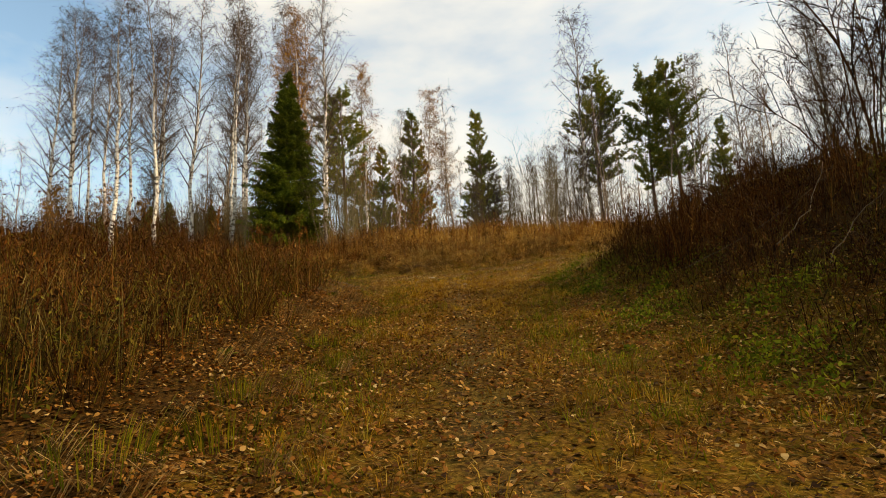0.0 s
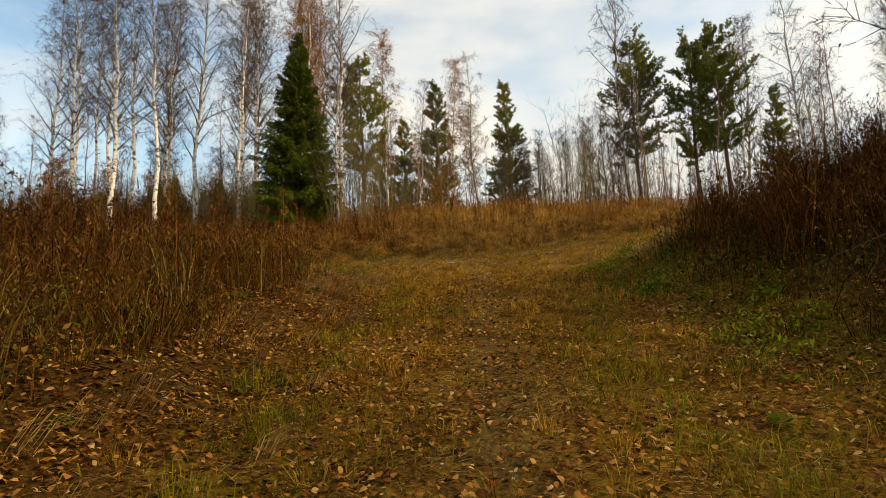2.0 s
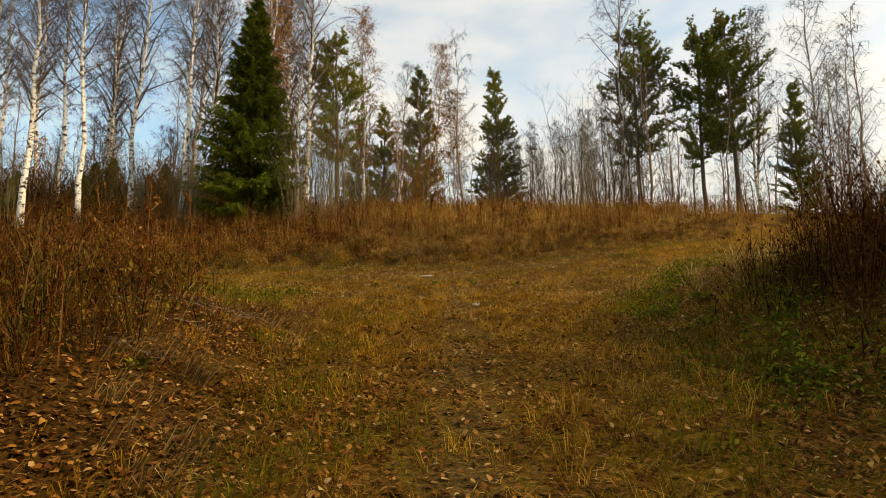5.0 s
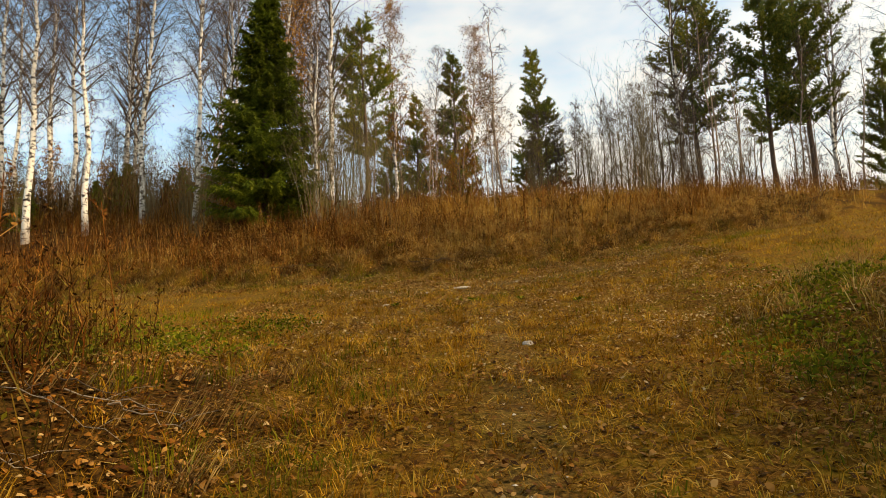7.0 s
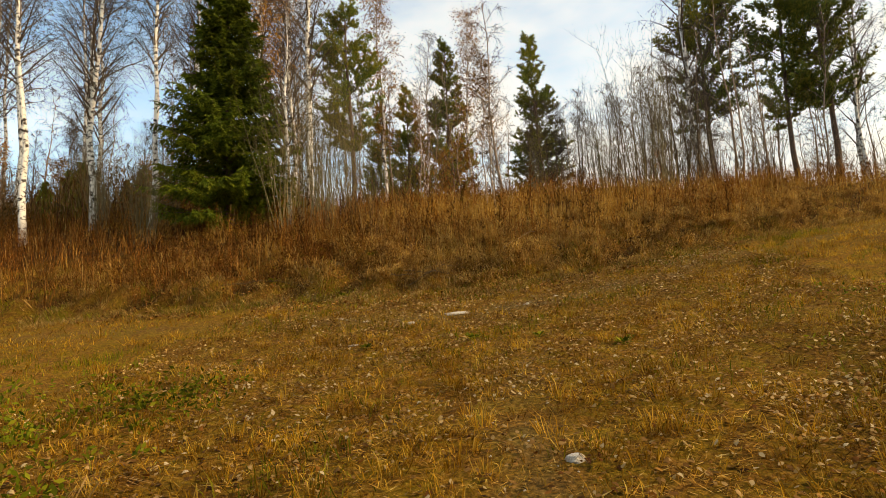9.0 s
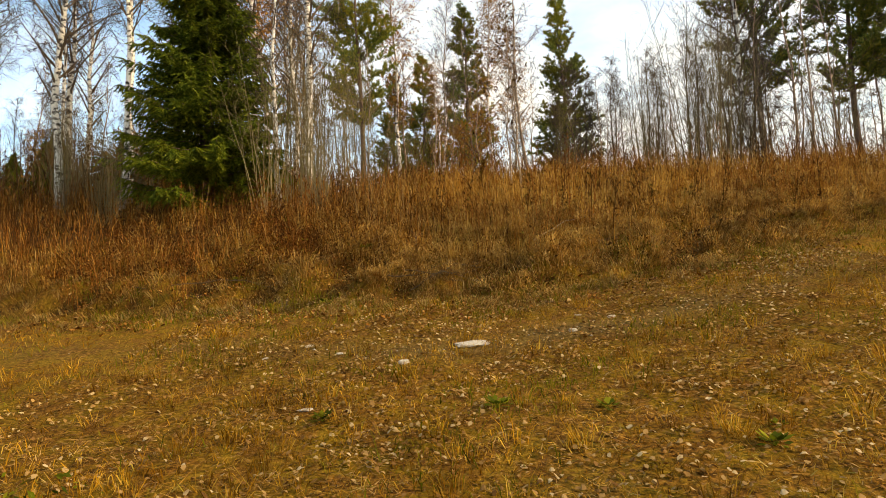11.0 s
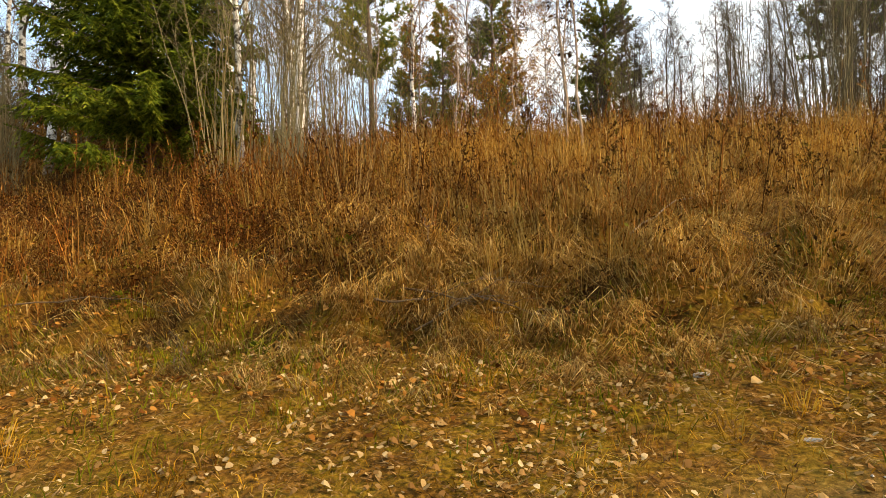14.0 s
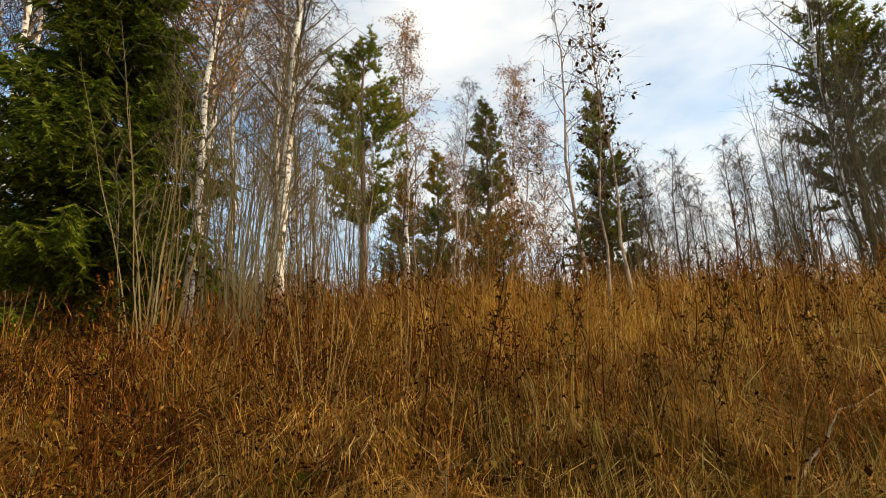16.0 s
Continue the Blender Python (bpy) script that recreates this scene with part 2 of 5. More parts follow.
M_OLDLEAF = plant_material("rotting_leaves", [(0.0, (0.03, 0.014, 0.005)), (0.5, (0.10, 0.045, 0.012)), (0.85, (0.19, 0.09, 0.025)), (1.0, (0.30, 0.16, 0.05))], 0.1, 0.6)
M_FLECK = plant_material("pale_fallen_leaves", [(0.0, (0.16, 0.075, 0.02)), (0.4, (0.31, 0.17, 0.055)), (0.75, (0.44, 0.29, 0.12)), (1.0, (0.56, 0.44, 0.26))], 0.15, 0.55)
M_DRYLEAF = plant_material("withered_birch_leaves", [(0.0, (0.10, 0.06, 0.045)), (0.6, (0.24, 0.14, 0.09)), (0.9, (0.38, 0.22, 0.11)), (1.0, (0.5, 0.28, 0.09))], 0.3)
M_HERB = plant_material("green_herb_leaves", [(0.0, (0.045, 0.062, 0.006)), (0.6, (0.14, 0.165, 0.011)), (1.0, (0.3, 0.29, 0.025))], 0.35)
M_WEEDG = plant_material("olive_herbs", [(0.0, (0.026, 0.024, 0.004)), (0.5, (0.075, 0.066, 0.008)), (0.9, (0.17, 0.15, 0.014)), (1.0, (0.26, 0.21, 0.025))], 0.3)
M_TWIG = plant_material("birch_twigs", [(0.0, (0.03, 0.025, 0.024)), (0.6, (0.09, 0.07, 0.062)), (1.0, (0.24, 0.185, 0.15))], 0.0)
M_SCRUB = plant_material("brown_scrub", [(0.0, (0.05, 0.028, 0.013)), (0.6, (0.15, 0.083, 0.035)), (1.0, (0.28, 0.17, 0.08))], 0.0)
M_WITHY = plant_material("grey_green_twigs", [(0.0, (0.085, 0.07, 0.04)), (0.6, (0.2, 0.165, 0.09)), (1.0, (0.34, 0.28, 0.16))], 0.0)
M_LEAF = plant_material("autumn_birch_leaves", [(0.0, (0.28, 0.11, 0.02)), (0.5, (0.52, 0.24, 0.04)), (1.0, (0.66, 0.40, 0.10))], 0.45)
M_STRAW = plant_material("pale_straw", [(0.0, (0.2, 0.11, 0.02)), (0.5, (0.43, 0.26, 0.06)), (1.0, (0.63, 0.45, 0.16))], 0.3)
M_PALE = plant_material("pale_shoots", [(0.0, (0.13, 0.075, 0.025)), (0.5, (0.24, 0.15, 0.055)), (1.0, (0.4, 0.28, 0.12))], 0.0)
M_NEEDLE = plant_material("spruce_needles", [(0.0, (0.05, 0.08, 0.009)), (0.6, (0.14, 0.185, 0.016)), (1.0, (0.28, 0.31, 0.035))], 0.35, 0.6)
M_PINE = plant_material("pine_needles", [(0.0, (0.07, 0.115, 0.032)), (0.6, (0.19, 0.24, 0.05)), (1.0, (0.42, 0.4, 0.08))], 0.45, 0.6, patch=0.5, patch_tint=(1.1, 0.9, 0.6))
M_BIRCH = bark_material("birch_bark", (0.84, 0.79, 0.70), (0.045, 0.036, 0.03), 2.2, (2.2, 2.2, 3.6), 0.42, 0.49, 0.3, (0.16, 0.12, 0.09), (-0.4, 1.1), (0.22, 0.17, 0.14), (8.5, 14.0))
M_PBARK = bark_material("pine_bark", (0.24, 0.15, 0.10), (0.06, 0.045, 0.035), 9.0, (3.0, 3.0, 0.8), 0.35, 0.65, 0.8)
M_SBARK = bark_material("spruce_bark", (0.17, 0.12, 0.09), (0.05, 0.038, 0.03), 14.0, (2.0, 2.0, 1.0), 0.35, 0.65, 0.8)
M_GBARK = bark_material("grey_bark", (0.17, 0.115, 0.065), (0.05, 0.036, 0.022), 8.0, (2.0, 2.0, 1.5), 0.3, 0.7, 0.5)
M_YBARK = bark_material("young_birch_bark", (0.42, 0.31, 0.21), (0.14, 0.09, 0.06), 4.0, (2.0, 2.0, 3.0), 0.35, 0.55, 0.2)
M_STONE = bark_material("pale_stone", (0.49, 0.44, 0.36), (0.22, 0.18, 0.13), 9.0, (1.0, 1.0, 1.0), 0.3, 0.6, 0.6)
M_DEADWOOD = bark_material("weathered_wood", (0.36, 0.29, 0.21), (0.12, 0.09, 0.06), 20.0, (4.0, 4.0, 1.0), 0.3, 0.65, 0.5)


# ---- mesh helpers ----
def mesh_of(name, verts, tris, mat, smooth=False):
    v, f = np.asarray(verts, dtype=np.float32).reshape(-1, 3), np.asarray(tris, dtype=np.int32).reshape(-1, 3)
    me = bpy.data.meshes.new(name)
    me.vertices.add(len(v))
    me.vertices.foreach_set("co", v.ravel())
    me.loops.add(f.size)
    me.loops.foreach_set("vertex_index", f.ravel())
    me.polygons.add(len(f))
    me.polygons.foreach_set("loop_start", np.arange(0, f.size, 3, dtype=np.int32))
    me.polygons.foreach_set("use_smooth", np.full(len(f), smooth))
    me.materials.append(mat)
    me.update(calc_edges=True)
    me.validate()
    return me


class Shape:
    """Collects tubes, thin strips and leaves into one triangle mesh."""

    def __init__(self):
        self.v, self.f = [], []

    def tube(self, pts, radii, sides=5):
        base = len(self.v)
        pts = [Vector(p) for p in pts]
        for k, p in enumerate(pts):
            d = (pts[min(k + 1, len(pts) - 1)] - pts[max(k - 1, 0)]).normalized()
            a = d.cross(Vector((0.31, 0.95, 0.07))).normalized()
            b = d.cross(a)
            for s in range(sides):
                w = 2 * math.pi * s / sides
                self.v.append(p + (a * math.cos(w) + b * math.sin(w)) * radii[k])
        for k in range(len(pts) - 1):
            for s in range(sides):
                i, j = base + k * sides + s, base + k * sides + (s + 1) % sides
                self.f += [(i, j, j + sides), (i, j + sides, i + sides)]
        top = len(self.v)
        self.v.append(pts[-1])
        for s in range(sides):
            self.f.append((top - sides + s, top - sides + (s + 1) % sides, top))

    def spike(self, p, q, w, side):
        """A tapered twig from p to q."""
        n = len(self.v)
        s = side * (w * 0.5)
        self.v += [p - s, p + s, q]
        self.f.append((n, n + 1, n + 2))

    def leaf(self, p, d, side, length, width):
        n = len(self.v)
        self.v += [p, p + d * (length * 0.5) + side * (width * 0.5), p + d * length, p + d * (length * 0.5) - side * (width * 0.5)]
        self.f += [(n, n + 1, n + 2), (n, n + 2, n + 3)]

    def mesh(self, name, mat, smooth=False):
        return mesh_of(name, [c for p in self.v for c in p], self.f, mat, smooth)


def part(name, me, parent, label=""):
    ob = new(name, me)
    ob.parent = parent
    return tagged(ob, label)


def rand_dir(rng):
    v = Vector((rng.gauss(0, 1), rng.gauss(0, 1), rng.gauss(0, 1)))
    return v.normalized()


def smooth01(a, b, x):
    t = np.clip((x - a) / (b - a), 0, 1)
    return t * t * (3 - 2 * t)


# ---- the lie of the land ----
def bumps(x, y, s, seed=0.0):
    """Cheap smooth waves, about -1 to 1."""
    return (np.sin(x * 1.7 * s + 1.3 + seed) * np.sin(y * 1.9 * s + 0.4 + seed * 2)
            + 0.6 * np.sin(x * 3.3 * s - y * 2.1 * s + 2.0 + seed) + 0.5 * np.sin(x * 1.1 * s + y * 4.3 * s + seed * 3)) / 2.1


def track_z(y):
    return np.interp(y, [-40, -6, 0, 3.3, 5.5, 6.8, 8.8, 11, 13.2, 15.7, 19.2, 21, 22.8, 24, 30, 60], [-3, -0.9, 0.18, 0.84, 1.25, 1.49, 1.87, 2.38, 2.8, 3.21, 3.74, 4.08, 4.42, 4.62, 5.6, 9.0])


def foot_y(x):
    return 23.3 + 0.5 * np.maximum(x - 0.5, 0) * (x < 30) + 0.08 * np.maximum(-x - 5, 0)


CREST_Y = 32.0


def hummock(x, y):
    """Lumps of old grass on the lower bank, above 0 on a lump and below 0 in a hollow."""
    return 0.75 * bumps(x, y, 1.55, 0.8) + 0.45 * bumps(x + 0.4 * np.sin(y * 2.0), y, 3.4, 2.3)


def ground_z(x, y):
    x, y = np.asarray(x, dtype=float), np.asarray(y, dtype=float)
    fy = np.minimum(foot_y(x), 31.0)
    base = track_z(np.minimum(y, fy))
    base = base + 0.07 * np.clip(x, 0, 14) * smooth01(15, 24, y)
    base = base - 0.03 * np.clip(-x - 4, 0, 12) * smooth01(14, 22, y)
    s = np.maximum(y - fy, 0)
    part_up = np.interp(s / (CREST_Y - fy), [0, 0.03, 0.09, 0.22, 0.68, 0.9, 1.05], [0, 0.02, 0.13, 0.28, 0.80, 0.95, 1.0])
    crest = 7.75 + 0.012 * np.clip(-x, -12, 20)
    over = np.maximum(y - CREST_Y, 0)
    rise = (crest - base) * part_up * (s > 0) + np.interp(over, [0, 30, 400, 2000], [0, 2.2, 6, 10])
    left = 0.55 * smooth01(-1.2, -3.2, x) + 0.7 * smooth01(-3, -9, x)
    left = left * smooth01(16.5, 12.5, y) * smooth01(1.5, 6.5, y)
    right = 0.6 * smooth01(2.5, 4.4, x) * smooth01(20, 14.5, y) + 1.75 * smooth01(4.0, 8.0, x) * smooth01(18.5, 12.5, y)
    lip = smooth01(0.1, 0.6, s) * smooth01(4.5, 2.5, s) * smooth01(10.0, 6.5, x)
    rough = 0.035 * bumps(x, y, 1.1) + 0.018 * bumps(x, y, 3.7, 2.0) + 0.07 * bumps(x, y, 1.7, 5.0) * smooth01(0.2, 1.5, s) + 0.36 * lip * np.maximum(hummock(x, y), -0.4) + 0.04 * lip * bumps(x, y, 6.1, 0.3)
    return base + rise + left + right + rough


def gz(x, y):
    return float(ground_z(x, y))


def cross_track(x, y):
    """Distance from the middle of the crossing track."""
    return np.abs(y - np.interp(x, [-30, -8, -1, 1.5, 4, 10, 20], [22.6, 21.9, 21.0, 21.7, 23.3, 26.2, 30.5]))


def worn(x, y):
    a = np.exp(-((x - 0.29 - 0.06 * np.sin(y)) / 0.3) ** 2) * smooth01(20.5, 16, y) * 0.75
    b = np.exp(-(cross_track(x, y) / 0.42) ** 2) * (0.3 + 0.5 * np.exp(-((x - 0.5) / 3.0) ** 2))
    patchy = 0.55 + 0.45 * bumps(x, y, 1.6, 1.0)
    return np.clip(np.maximum(a * patchy, b * (0.8 + 0.3 * bumps(x, y, 1.6, 1.0))) * 1.3, 0, 1)


def build_ground():
    def axis(fine0, fine1, step, out0, out1):
        mid = np.arange(fine0, fine1, step)
        lo = fine0 - np.geomspace(0.3, fine0 - out0, 26)[::-1]
        hi = fine1 + np.geomspace(0.3, out1 - fine1, 26)
        return np.concatenate([lo, mid, hi])
    xs, ys = axis(-13, 13, 0.13, -900, 900), axis(-3, 34, 0.13, -600, 1800)
    gx, gy = np.meshgrid(xs, ys)
    z = ground_z(gx, gy)
    nx, ny = len(xs), len(ys)
    idx = np.arange(nx * ny).reshape(ny, nx)
    a, b, c, d = idx[:-1, :-1].ravel(), idx[:-1, 1:].ravel(), idx[1:, 1:].ravel(), idx[1:, :-1].ravel()
    tris = np.concatenate([np.stack([a, b, c], 1), np.stack([a, c, d], 1)])
    me = mesh_of("ground", np.stack([gx, gy, z], -1), tris, M_GROUND, True)
    at = me.attributes.new("worn", "FLOAT", "POINT")
    at.data.foreach_set("value", worn(gx, gy).ravel().astype(np.float32))
    # soil darkened under plants, beside the thicket and in bank hollows to paint shade
    hu = me.attributes.new("humus_shade", "FLOAT", "POINT")
    hu.data.foreach_set("value", (np.maximum(1 - open_field(gx, gy), 0.85 * smooth01(-1.0, -2.0, gx + 0.4 * bumps(gx, gy, 1.3, 0.6)) * smooth01(16.5, 13.5, gy)) * (1 - smooth01(-0.5, 0.3, gy - foot_y(gx)) * smooth01(4.0, 2.0, gy - foot_y(gx)) * 0.8 * smooth01(-0.35, 0.15, hummock(gx, gy)))).ravel().astype(np.float32))
    tagged(new("ground", me), "brown autumn hillside with leaf litter and worn tracks", "ground", kind="structure")



# ---- grass, weeds and fallen leaves ----
rs = np.random.RandomState(7)


def scatter(n, x0, x1, y0, y1, keep):
    x, y = rs.uniform(x0, x1, n), rs.uniform(y0, y1, n)
    k = rs.rand(n) < keep(x, y)
    return x[k], y[k]


def blades(x, y, h, w, lean, sink=0.02, curl=0.6, dirs=None):
    """Curved tapering blades: five points and three triangles each."""
    n = len(x)
    az, la = rs.uniform(0, 2 * np.pi, n), rs.uniform(0, 2 * np.pi, n)
    la = la if dirs is None else dirs
    z = ground_z(x, y) - sink
    side = np.stack([np.cos(az), np.sin(az), np.zeros(n)], 1) * (w * 0.5)[:, None]
    bend = np.stack([np.cos(la), np.sin(la), np.zeros(n)], 1) * (lean * h)[:, None]
    root = np.stack([x, y, z], 1)
    up = np.zeros((n, 3))
    up[:, 2] = h
    mid = root + up * 0.55 + bend * (0.55 * (1 - curl) + 0.1)
    drop = np.zeros((n, 3))
    drop[:, 2] = -0.45 * h * np.clip(lean, 0, 1.4)
    tip = root + up + bend + drop
    v = np.stack([root - side, root + side, mid - side * 0.8, mid + side * 0.8, tip], 1).reshape(-1, 3)
    b = (np.arange(n) * 5)[:, None, None]
    t = np.array([[0, 1, 3], [0, 3, 2], [2, 3, 4]])[None]
    return v, (b + t).reshape(-1, 3)


def arched(x, y, h, w, lean, dirs=None, sink=0.02):
    """Long blades that arch over smoothly: seven points and five triangles each."""
    n = len(x)
    az = rs.uniform(0, 2 * np.pi, n)
    la = rs.uniform(0, 2 * np.pi, n) if dirs is None else dirs
    side = np.stack([np.cos(az), np.sin(az), np.zeros(n)], 1) * (w * 0.5)[:, None]
    bend = np.stack([np.cos(la), np.sin(la), np.zeros(n)], 1) * (lean * h)[:, None]
    root = np.stack([x, y, ground_z(x, y) - sink], 1)
    up = np.zeros((n, 3))
    up[:, 2] = h
    knee, tip = root + up * 0.95 + bend * 0.2, root + bend + up * (1 - 0.5 * np.clip(lean, 0, 1.7))[:, None]
    rows = [root - side, root + side]
    for u, k in ((0.36, 0.9), (0.7, 0.65)):
        p = root * (1 - u) ** 2 + knee * (2 * u * (1 - u)) + tip * u ** 2
        rows += [p - side * k, p + side * k]
    v = np.stack(rows + [tip], 1).reshape(-1, 3)
    t = np.array([[0, 1, 3], [0, 3, 2], [2, 3, 5], [2, 5, 4], [4, 5, 6]])[None]
    return v, ((np.arange(n) * 7)[:, None, None] + t).reshape(-1, 3)


def join(pieces):
    vs, fs, n = [], [], 0
    for v, f in pieces:
        vs.append(v)
        fs.append(f + n)
        n += len(v)
    return np.concatenate(vs), np.concatenate(fs)


def stuff(name, pieces, mat, label, category):
    v, f = join(pieces)
    return tagged(new(name, mesh_of(name, v, f, mat)), label, category, kind="stuff")


def open_field(x, y):
    """1 on the trodden field and tracks, 0 in the thickets and on the bank."""
    wx, wy = x + 0.35 * bumps(x, y, 1.5) + 0.5 * bumps(x, y, 0.45, 0.9), y + 0.8 * bumps(x, y, 0.5, 1.7)
    return (smooth01(-3.9, -2.5, wx) + smooth01(13.5, 15.8, wy)).clip(0, 1) * (smooth01(5.0, 3.5, wx) + smooth01(14.5, 17.8, wy)).clip(0, 1) * smooth01(0.7, -0.2, y - foot_y(x))


build_ground()


# short golden grass of the field, thinner on the worn tracks and under the leaf litter of the lower path
def strip(x, y, at, wide):
    """A ragged lengthwise strip of the path."""
    return np.exp(-((x - at - 0.16 * np.sin(y * 0.9 + at * 2) - 0.1 * bumps(x, y, 2.1, at)) / wide) ** 2)


def keep_gold(x, y):
    ridge = np.maximum(strip(x, y, -0.5, 0.35), strip(x, y, 1.2, 0.4)) * smooth01(2.0, 6.0, y)
    return np.interp(y, [18, 20.5], [1, 0.8]) * (1 - 0.6 * smooth01(-1.6, -0.5, y - foot_y(x))) * np.clip(bare_gold(x, y) + 0.5 * ridge * open_field(x, y) * np.clip(0.5 + 0.8 * bumps(x, y, 1.1, 0.4), 0, 1), 0, 1)


def bare_gold(x, y):
    lower = np.interp(y, [0, 7, 10, 12, 16], [0.28, 0.35, 0.6, 1.0, 1.0]) * (0.35 + 0.65 * smooth01(-2.8, -1.2, x + 3 * smooth01(13, 16.5, y)))
    return open_field(x, y) * lower * (1 - 0.88 * worn(x, y)) * np.clip(0.55 + 0.6 * bumps(x, y, 0.9, 3.0) + 0.35 * bumps(x, y, 2.6, 1.6), 0.08, 1)


def tufts(n, x0, x1, y0, y1, keep, per, radius):
    """Roots of grass blades gathered in tufts, and which way each falls."""
    cx, cy = scatter(n, x0, x1, y0, y1, keep)
    m = len(cx)
    r, a = radius * np.sqrt(rs.rand(m, per)), rs.uniform(0, 2 * np.pi, (m, per))
    size = rs.uniform(0.6, 1.25, m)[:, None] * np.ones((1, per))
    return (cx[:, None] + r * np.cos(a)).ravel(), (cy[:, None] + r * np.sin(a)).ravel(), (a + rs.normal(0, 0.5, (m, per))).ravel(), size.ravel()


x, y = scatter(210000, -6.0, 7.5, 0.8, 27, keep_gold)
n = len(x)
h = rs.uniform(0.035, 0.13, n) * np.interp(y, [0, 10, 20], [0.8, 1.1, 1.0])
p1 = blades(x, y, h, rs.uniform(0.004, 0.009, n), rs.uniform(0.5, 1.9, n))
x, y, a, sz = tufts(7500, -6.5, 7.5, 0.5, 27, lambda x, y: keep_gold(x, y) * np.interp(y, [16.5, 19], [1, 0.65]), 20, 0.08)
n = len(x)
p2 = blades(x, y, sz * rs.uniform(0.08, 0.24, n), rs.uniform(0.004, 0.008, n), rs.uniform(0.2, 1.2, n), dirs=a)
x, y = scatter(90000, -15, 15, 14, 32, lambda x, y: open_field(x, y) * (1 - smooth01(-6.5, -5.5, x) * smooth01(8.0, 7.0, x)) * np.clip(0.6 + 0.5 * bumps(x, y, 0.9, 3.0), 0.15, 1))
n = len(x)
p3 = blades(x, y, rs.uniform(0.06, 0.16, n), rs.uniform(0.008, 0.014, n), rs.uniform(0.4, 1.5, n))
stuff("short_grass", [p1, p2, p3], M_GOLD, "short trampled golden-brown autumn grass on the field", "grass")


def herb_belt(x, y):
    mid = np.interp(y, [2, 9, 13.5, 16, 17.5, 19.5], [3.2, 3.2, 3.0, 3.6, 4.3, 5.4])
    return np.exp(-((x - mid) / np.where(x < mid, 0.75, 1.3)) ** 2) * smooth01(20.5, 18.5, y)


def path_edges(x, y):
    """The two green strips that run along the leaf-strewn middle of the path."""
    return np.clip(strip(x, y, -1.1, 0.34) + strip(x - 0.21 * np.maximum(y - 8, 0), y, 1.35, 0.36), 0, 1) * smooth01(2.5, 5, y) * smooth01(18, 14, y)


def keep_green(x, y):
    toe = herb_belt(x, y) * smooth01(2, 6, y) * np.interp(y, [12, 15], [0.5, 0.3])
    patch = np.clip(bumps(x, y, 0.75, 4.2) - 0.35 + 0.45 * smooth01(17, 20, y), 0, 1) * 0.9
    verge = np.exp(-((y - foot_y(x) - 0.1) / 0.7) ** 2) * 0.5 + 1.1 * path_edges(x, y)
    return np.clip((toe + patch + verge) * np.clip(0.5 + bumps(x, y, 2.2, 0.7), 0, 1), 0, 1) * np.clip(open_field(x, y) + 0.25, 0, 1) * (1 - 0.8 * worn(x, y))


x, y = scatter(300000, -7, 8, 0.5, 27, keep_green)
n = len(x)
stuff("green_grass", [blades(x, y, rs.uniform(0.05, 0.2, n), rs.uniform(0.005, 0.011, n), rs.uniform(0.2, 1.2, n))], M_GREEN, "low green grass in patches beside the track", "grass")


# tall dry grass and red stalks of the bank
def on_bank(x, y):
    return smooth01(0.0, 1.0, y - foot_y(x)) * smooth01(36, 33, y)


def keep_hay(x, y):
    return on_bank(x, y) * (0.15 + 0.85 * np.maximum(smooth01(1.5, 4.0, y - foot_y(x)), smooth01(-0.1, 0.4, hummock(x, y)))) * (0.25 + 0.75 * smooth01(-5.5, -2.2, x)) * np.clip(0.55 + 0.6 * bumps(x, y, 0.55, 1.2), 0.15, 1) * np.interp(np.abs(x + 1), [0, 8, 18], [1, 0.8, 0.3])


x, y = scatter(95000, -17, 17, 22.8, 35, keep_hay)
n = len(x)
s = y - foot_y(x)
h = rs.uniform(0.25, 0.95, n) * np.interp(s, [0, 2, 4], [0.35, 0.75, 1.0])
p1 = arched(x, y, h, rs.uniform(0.004, 0.009, n), rs.uniform(0.05, 0.75, n))
# matted tufts that hang down the slope
x, y, a, sz = tufts(6500, -13, 13, 22.8, 33, keep_hay, 20, 0.14)
n = len(x)
s = y - foot_y(x)
down = np.where(rs.rand(n) < 0.6, -np.pi / 2 + rs.normal(0, 0.7, n), a)
p2 = arched(x, y, sz * rs.uniform(0.2, 0.6, n) * np.interp(s, [0, 2, 5], [0.6, 0.9, 1.1]), rs.uniform(0.004, 0.009, n), rs.uniform(0.5, 1.5, n), down)
stuff("tall_grass", [p1, p2], M_HAY, "tall dry straw-coloured grass on the bank", "grass")
# flattened mats of old grass on the lower bank
def keep_mat(x, y):
    s = y - foot_y(x)
    return smooth01(-0.4, 0.4, s) * smooth01(4.5, 2.2, s) * (0.2 + 0.8 * smooth01(-4.2, -1.6, x)) * smooth01(-0.3, 0.2, hummock(x, y)) * np.clip(0.7 + 0.7 * bumps(x, y, 0.8, 1.1), 0.2, 1) * np.interp(np.abs(x), [0, 7, 14], [1, 0.8, 0.3])


x, y, a, sz = tufts(10500, -11, 11, 22.9, 30, keep_mat, 26, 0.13)
n = len(x)
fall = np.repeat(-np.pi / 2 + rs.normal(0, 0.75, n // 26), 26)
down = np.where(rs.rand(n) < 0.8, fall + rs.normal(0, 0.17, n), a)
sz = sz * np.interp(y - foot_y(x), [-0.3, 0.3, 1.2], [0.3, 0.65, 1.0])
stuff("matted_grass", [arched(x, y, sz * rs.uniform(0.2, 0.5, n), rs.uniform(0.005, 0.011, n), rs.uniform(1.3, 1.9, n), down)], M_MAT, "flattened mats of pale dead grass on the lower bank", "grass")
